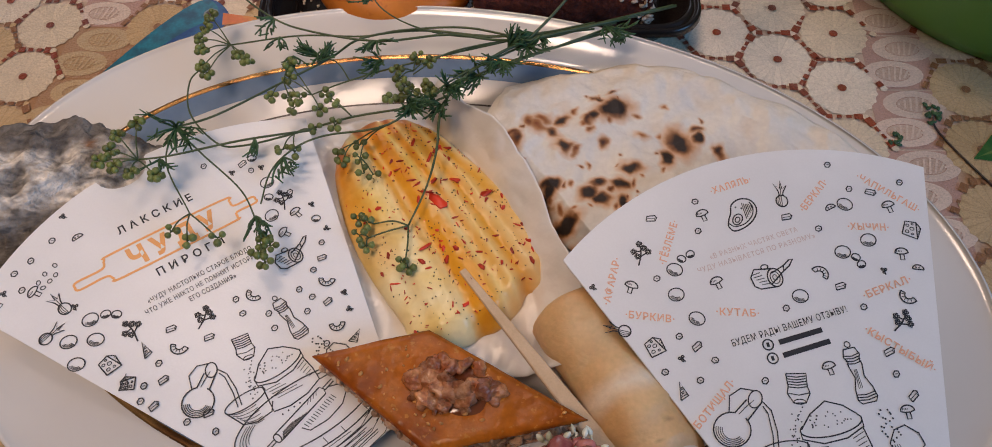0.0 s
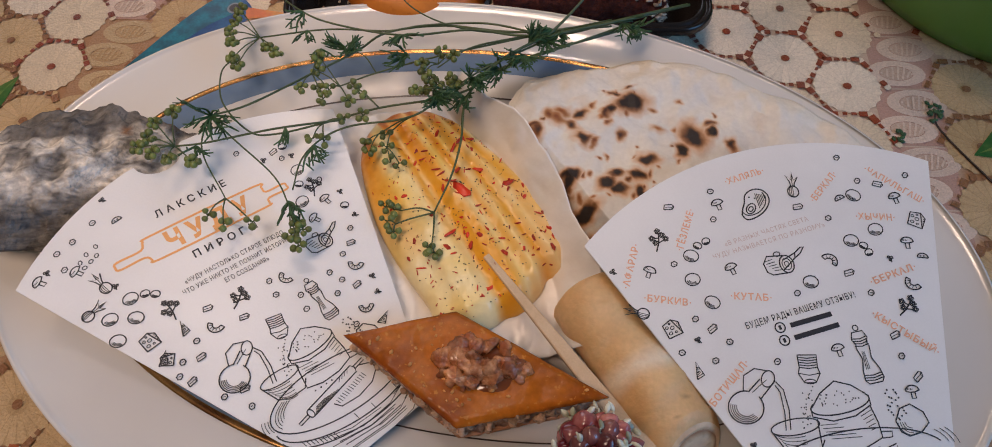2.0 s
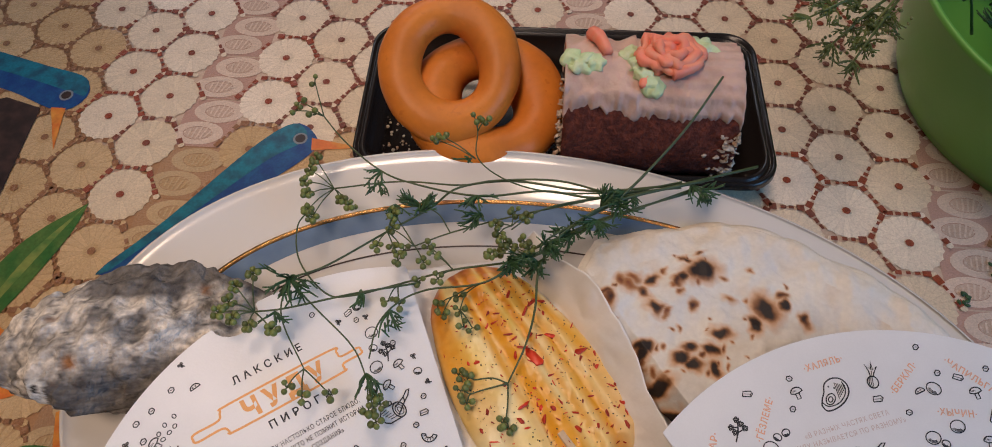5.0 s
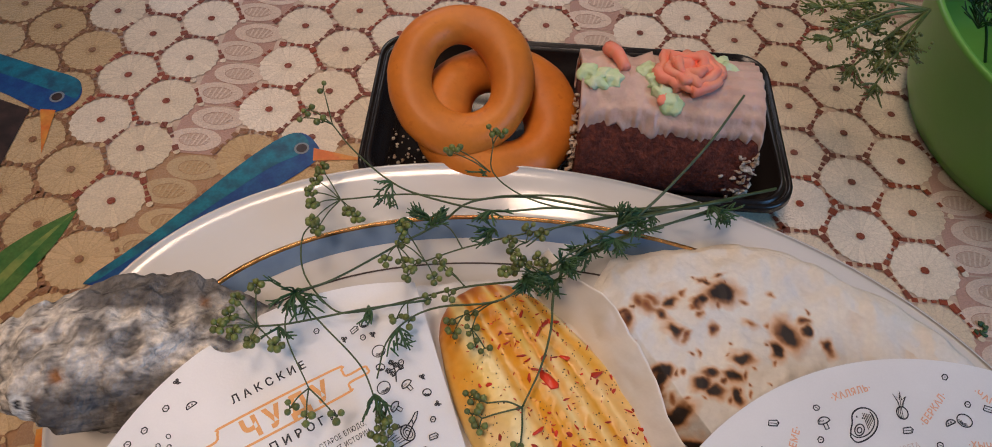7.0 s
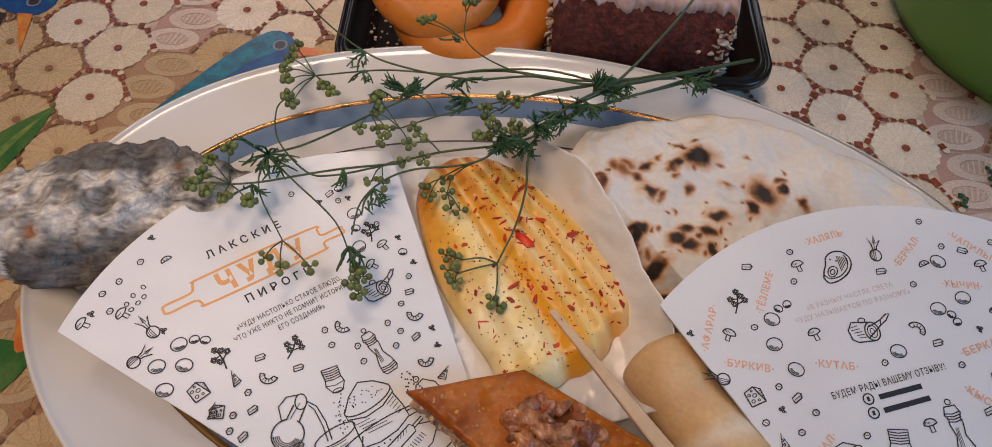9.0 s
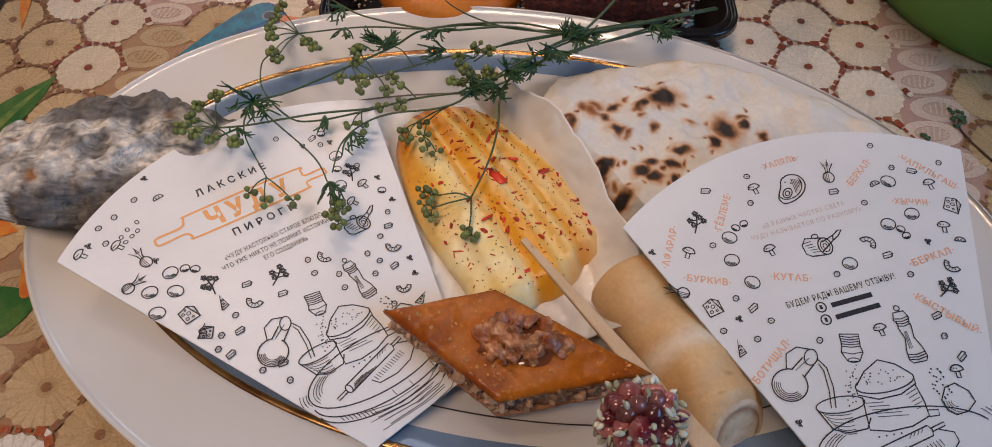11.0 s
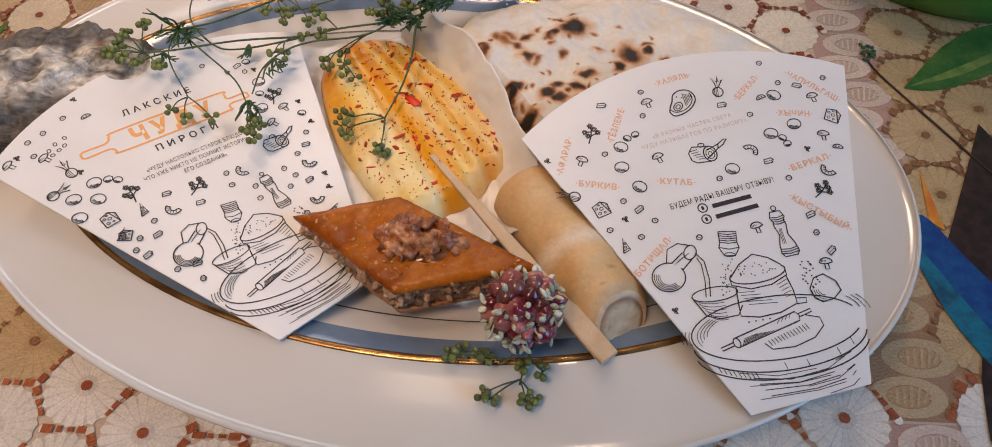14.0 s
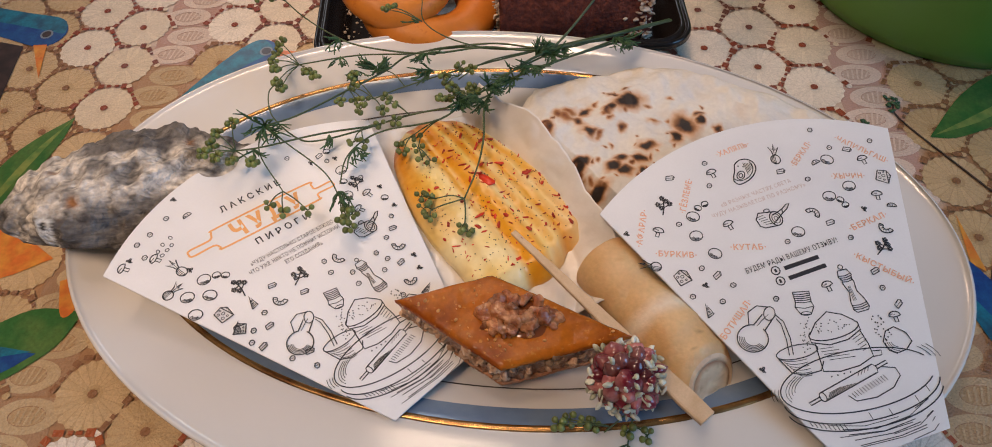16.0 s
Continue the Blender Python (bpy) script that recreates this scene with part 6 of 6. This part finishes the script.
def plastic_tray():
    ob = thing("plastic_tray", "shiny black plastic food tray on the oilcloth", "tray")
    bm = bmesh.new()
    W, D = 0.111, 0.0555
    loft(bm, [rounded(W * 0.3, D * 0.3, 0.008, 0.003), rounded(W - 0.016, D - 0.016, 0.012, 0.003), rounded(W - 0.013, D - 0.013, 0.013, 0.006), rounded(W - 0.0105, D - 0.0105, 0.014, 0.016), rounded(W - 0.009, D - 0.009, 0.014, 0.0165),
              rounded(W - 0.0065, D - 0.0065, 0.015, 0.0255), rounded(W - 0.0053, D - 0.0053, 0.016, 0.0272), rounded(W - 0.004, D - 0.004, 0.016, 0.0272), rounded(W - 0.0035, D - 0.0035, 0.016, 0.0257), rounded(W - 0.0025, D - 0.0025, 0.016, 0.0257), rounded(W - 0.002, D - 0.002, 0.017, 0.0275), rounded(W - 0.0005, D - 0.0005, 0.017, 0.0275), rounded(W, D, 0.018, 0.0262),
              rounded(W + 0.0003, D + 0.0003, 0.018, 0.0235), rounded(W - 0.0015, D - 0.0015, 0.017, 0.0235), rounded(W - 0.006, D - 0.006, 0.016, 0.0225), rounded(W - 0.011, D - 0.011, 0.014, 0.010), rounded(W - 0.016, D - 0.016, 0.012, 0.001), rounded(W * 0.3, D * 0.3, 0.008, 0.001)])
    part("body", bm, M_TRAY, ob)
    rnd = random.Random(3)
    bm = bmesh.new()
    for k in range(150):
        x, y = (rnd.uniform(-0.1, -0.075), rnd.uniform(-0.04, 0.02)) if k < 90 else (rnd.uniform(-0.012, 0.0), rnd.uniform(-0.045, 0.03))
        s = rnd.uniform(0.0003, 0.0012)
        blob(bm, TRAY @ Vector((x, y, 0.0035 + (0.006 if x < -0.095 else 0))), (s, s, s * 0.7), (0, 0, rnd.random() * 360), 1, 0.0005, 800)
    tagged(part("crumb_scatter", bm, M_CRUMB, ob, "pale smears and crumbs of cake"), kind="stuff")


plastic_tray()


def bread_ring(centre, turn, big, thick, squash, label):
    bm = bmesh.new()
    m = Matrix.LocRotScale(centre, Euler([radians(a) for a in turn]), (1, 1, 1))
    n, k = 72, 28
    rings = []
    for i in range(n):
        a = 2 * math.pi * i / n
        o = Vector((squash * math.cos(a), math.sin(a) / squash, 0))
        w = thick * (1 + 0.1 * math.sin(a * 2 + 1) + 0.05 * math.sin(3 * a))
        ring = []
        for j in range(k):
            b = 2 * math.pi * j / k
            p = o * (big + w * math.cos(b)) + Vector((0, 0, w * 0.9 * math.sin(b)))
            p += p.normalized() * 0.0005 * noise.noise((p + Vector(centre)) * 90)
            ring.append(bm.verts.new(m @ p))
        rings.append(ring)
    for i in range(n):
        for j in range(k):
            bm.faces.new((rings[i][j], rings[(i + 1) % n][j], rings[(i + 1) % n][(j + 1) % k], rings[i][(j + 1) % k]))
    bmesh.ops.recalc_face_normals(bm, faces=bm.faces[:])
    tagged(link_mesh("bread_ring", bm, M_BUN), label, "bread ring", "bread rings in the tray")


bread_ring((0.0735, 0.2755, 0.0545), (25, 2, 8), 0.0276, 0.0110, 0.94, "shiny orange-brown ring bread leaning on another ring")
bread_ring((0.0925, 0.2705, 0.0335), (16, 3, 20), 0.0286, 0.0142, 1.0, "orange-brown ring bread lying in the black tray")


def cake():
    ob = thing("cake_log", "chocolate sponge cake log with mocha cream and coral rose", "cake")
    x0, x1, cy, cz, r = 0.1335, 0.2195, 0.2715, 0.0355, 0.0325
    bm = bmesh.new()
    rings = []
    for i in range(41):
        x = x0 + (x1 - x0) * i / 40
        ring = []
        for k in range(56):
            a = 2 * math.pi * k / 56
            p = Vector((x, cy + r * math.cos(a), cz + r * math.sin(a)))
            e = 0.0012 * noise.noise(p * 180) + 0.0007 * noise.noise(p * 480)
            p = Vector((x + (0.0015 * noise.noise(p * 150) if i in (0, 40) else 0), cy + (r + e) * math.cos(a), max(0.0034, cz + (r + e) * math.sin(a))))
            ring.append(p)
        rings.append(ring)
    loft(bm, rings)
    part("sponge", bm, M_SPONGE, ob, "dark reddish chocolate sponge")
    # spread cream over the upper half, with knife strokes and a ragged lower edge
    bm = bmesh.new()
    nx, na = 130, 64
    grid = {}
    for i in range(nx + 1):
        x = x0 - 0.001 + (x1 - x0 + 0.001) * i / nx
        low = 24 * noise.noise(Vector((x * 45, 0, 0))) + 9 * noise.noise(Vector((x * 170, 3, 0))) + 4 * noise.noise(Vector((x * 500, 3, 0)))
        for j in range(na + 1):
            t = j / na
            a = radians(-10 + 149 * t + low * t ** 7)
            q = Vector((x, t * 0.1, 0))
            th = 0.0032 * math.sin(min(1.0, min(t, 1 - t) * 9) * math.pi / 2) + 0.0006 * math.sin(t * 80 + 3 * noise.noise(q * 40)) * (x > 0.162) + 0.0024 * noise.noise(q * 110) * (x < 0.168) + 0.0005 * noise.noise(q * 330)
            grid[i, j] = bm.verts.new((x, cy + (r + th) * math.cos(a), cz + (r + th) * math.sin(a)))
    for i in range(nx):
        for j in range(na):
            bm.faces.new((grid[i, j], grid[i + 1, j], grid[i + 1, j + 1], grid[i, j + 1]))
    geo = bmesh.ops.extrude_face_region(bm, geom=bm.faces[:])
    for v in geo["geom"]:
        if isinstance(v, bmesh.types.BMVert):
            d = Vector((0, v.co.y - cy, v.co.z - cz)).normalized()
            v.co -= d * 0.004
    bmesh.ops.recalc_face_normals(bm, faces=bm.faces[:])
    part("cream", bm, M_CREAM, ob, "mauve-brown mocha cream")
    rnd = random.Random(6)
    bm = bmesh.new()
    for k in range(150):
        if k < 100:
            p = Vector((x0 + rnd.uniform(-0.003, 0.002), cy - rnd.uniform(-0.005, 0.027), rnd.uniform(0.006, 0.05)))
        else:
            a = radians(rnd.uniform(150, 215))
            p = Vector((x1 - abs(rnd.gauss(0, 0.006)), cy + r * math.cos(a), cz + r * math.sin(a)))
        s = rnd.uniform(0.0004, 0.0012)
        blob(bm, p, (s * 2.2, s * 1.2, s * 0.6), (rnd.random() * 90, 0, rnd.random() * 360), 2, 0.0013, 700)
    tagged(part("crumb_scatter", bm, M_CRUMB, ob, "pale cream smears and crumbs"), kind="stuff")

    def on_top(x, t, h=0.0025):
        a = radians(t)
        return Vector((x, cy + (r + h) * math.cos(a), cz + (r + h) * math.sin(a)))

    # rose of wound petals
    petals = []
    bm = bmesh.new()
    base = on_top(0.1835, 88, 0.004)
    for k, (rad, h, n) in enumerate(((0.0135, 0.003, 4), (0.0098, 0.0055, 3), (0.0056, 0.0075, 3))):
        for m in range(n):
            a0 = m * 6.28 / n + k
            pts = []
            for s in range(9):
                a = a0 + s / 8 * (6.28 / n) * 1.25
                w = math.sin(math.pi * s / 8)
                ruffle = 1 + 0.42 * noise.noise(Vector((a * 2.4, rad * 300, k))) + 0.12 * noise.noise(Vector((a * 7, rad * 300, m)))
                pts.append(base + Vector((rad * ruffle * math.cos(a) * 1.1, rad * ruffle * 0.85 * math.sin(a), h * (0.4 + 0.5 * w * ruffle))))
            petal = bmesh.new()
            tube(petal, catmull(pts, 2), 0.0034, 0.0012, 10)
            petals.append(petal)
    blob(bm, base + Vector((0, 0, 0.001)), (0.0150, 0.0105, 0.0066), detail=4, rough=0.0055, freq=190)
    rose = part("rose", bm, M_ROSE, ob, "coral-pink cream rose")
    for petal in petals:
        part("petal", petal, M_ROSE, rose)
    bm = bmesh.new()
    tube(bm, catmull([on_top(0.146, 62, 0.006), on_top(0.149, 74, 0.007), on_top(0.153, 88, 0.005)], 4), 0.0042, 0.0028, 9)
    part("petal", bm, M_ROSE, ob, "coral-pink cream petal")
    bm = bmesh.new()
    blob(bm, on_top(0.171, 112, 0.0045), (0.004, 0.003, 0.0022), (0, 0, 60), 2, 0.001, 300)
    part("petal", bm, M_ROSE, ob, "coral-pink cream petal")
    for spots in (((0.164, 84), (0.167, 94), (0.17, 104), (0.1735, 112), (0.176, 116)), ((0.192, 66), (0.197, 63), (0.201, 66), (0.203, 74)), ((0.136, 92), (0.141, 94), (0.147, 96), (0.139, 100))):
        bm = bmesh.new()
        for x, t in spots:
            blob(bm, on_top(x, t, 0.003), (0.0056, 0.0046, 0.003), (0, 0, rnd.random() * 180), 3, 0.0028, 330)
        part("mint_leaf", bm, M_MINT, ob, "pale mint-green cream leaf")


cake()


# ---------------------------------------------------------------- green bowl of herbs
def herb_bowl():
    ob = thing("green_bowl", "bright green plastic bowl filled with dill and coriander", "bowl")
    bm = bmesh.new()
    cx, cy = 0.437, 0.329

    def circ(r, z, n=72):
        return [(cx + r * math.cos(2 * math.pi * k / n), cy + r * math.sin(2 * math.pi * k / n), z) for k in range(n)]

    loft(bm, [circ(0.02, 0.006), circ(0.090, 0.006), circ(0.1, 0.011), circ(0.1075, 0.028), circ(0.1145, 0.058), circ(0.1185, 0.0765), circ(0.1200, 0.0785), circ(0.1218, 0.0785), circ(0.1228, 0.0770),
              circ(0.1222, 0.0752), circ(0.1175, 0.056), circ(0.1105, 0.026), circ(0.1050, 0.010), circ(0.1005, 0.0015), circ(0.09, 0.0012), circ(0.02, 0.0012)])
    part("body", bm, M_BOWL, ob)
    herbs = thing("herb_bunch", "loose bunch of green dill and coriander in the bowl", "herbs")
    rnd = random.Random(14)
    for k in range(84):
        a = rnd.random() * 6.28
        b, r = rnd.random() * 6.28, 0.085 * math.sqrt(rnd.random())
        p = Vector((cx + r * math.cos(b), cy + r * math.sin(b), rnd.uniform(0.035, 0.062)))
        tip = p + Vector((0.022 * math.cos(a), 0.022 * math.sin(a), rnd.uniform(0.008, 0.03)))
        bm = bmesh.new()
        tube(bm, catmull([p, p.lerp(tip, 0.5) + Vector((0, 0, 0.006)), tip], 4), 0.0009, 0.0005, 5)
        fronds(bm, tip, tip - p, 12, 0.016, rnd)
        fronds(bm, p.lerp(tip, 0.6), tip - p, 8, 0.016, rnd)
        part("herb_stalk", bm, M_LEAF, herbs)
    for x, y, z in ((0.250, 0.318, 0.082), (0.250, 0.295, 0.082), (0.258, 0.277, 0.082), (0.266, 0.266, 0.082), (0.262, 0.306, 0.082), (0.274, 0.283, 0.082)):
        bm = bmesh.new()
        p, tip = Vector((0.303, 0.320, 0.084)), Vector((x, y, z))
        tube(bm, catmull([p, p.lerp(tip, 0.5) + Vector((0, 0, 0.005)), tip], 4), 0.0009, 0.0005, 5)
        for f in (0.5, 0.75, 1.0):
            fronds(bm, p.lerp(tip, f), tip - p, 10, 0.012, rnd)
        for m in range(26):
            blob(bm, p.lerp(tip, rnd.uniform(0.5, 1.1)) + Vector((rnd.uniform(-0.009, 0.009), rnd.uniform(-0.009, 0.009), rnd.uniform(0, 0.006))), (0.0008, 0.0011, 0.0008), detail=1)
        part("herb_stalk", bm, M_SEED, herbs)


herb_bowl()
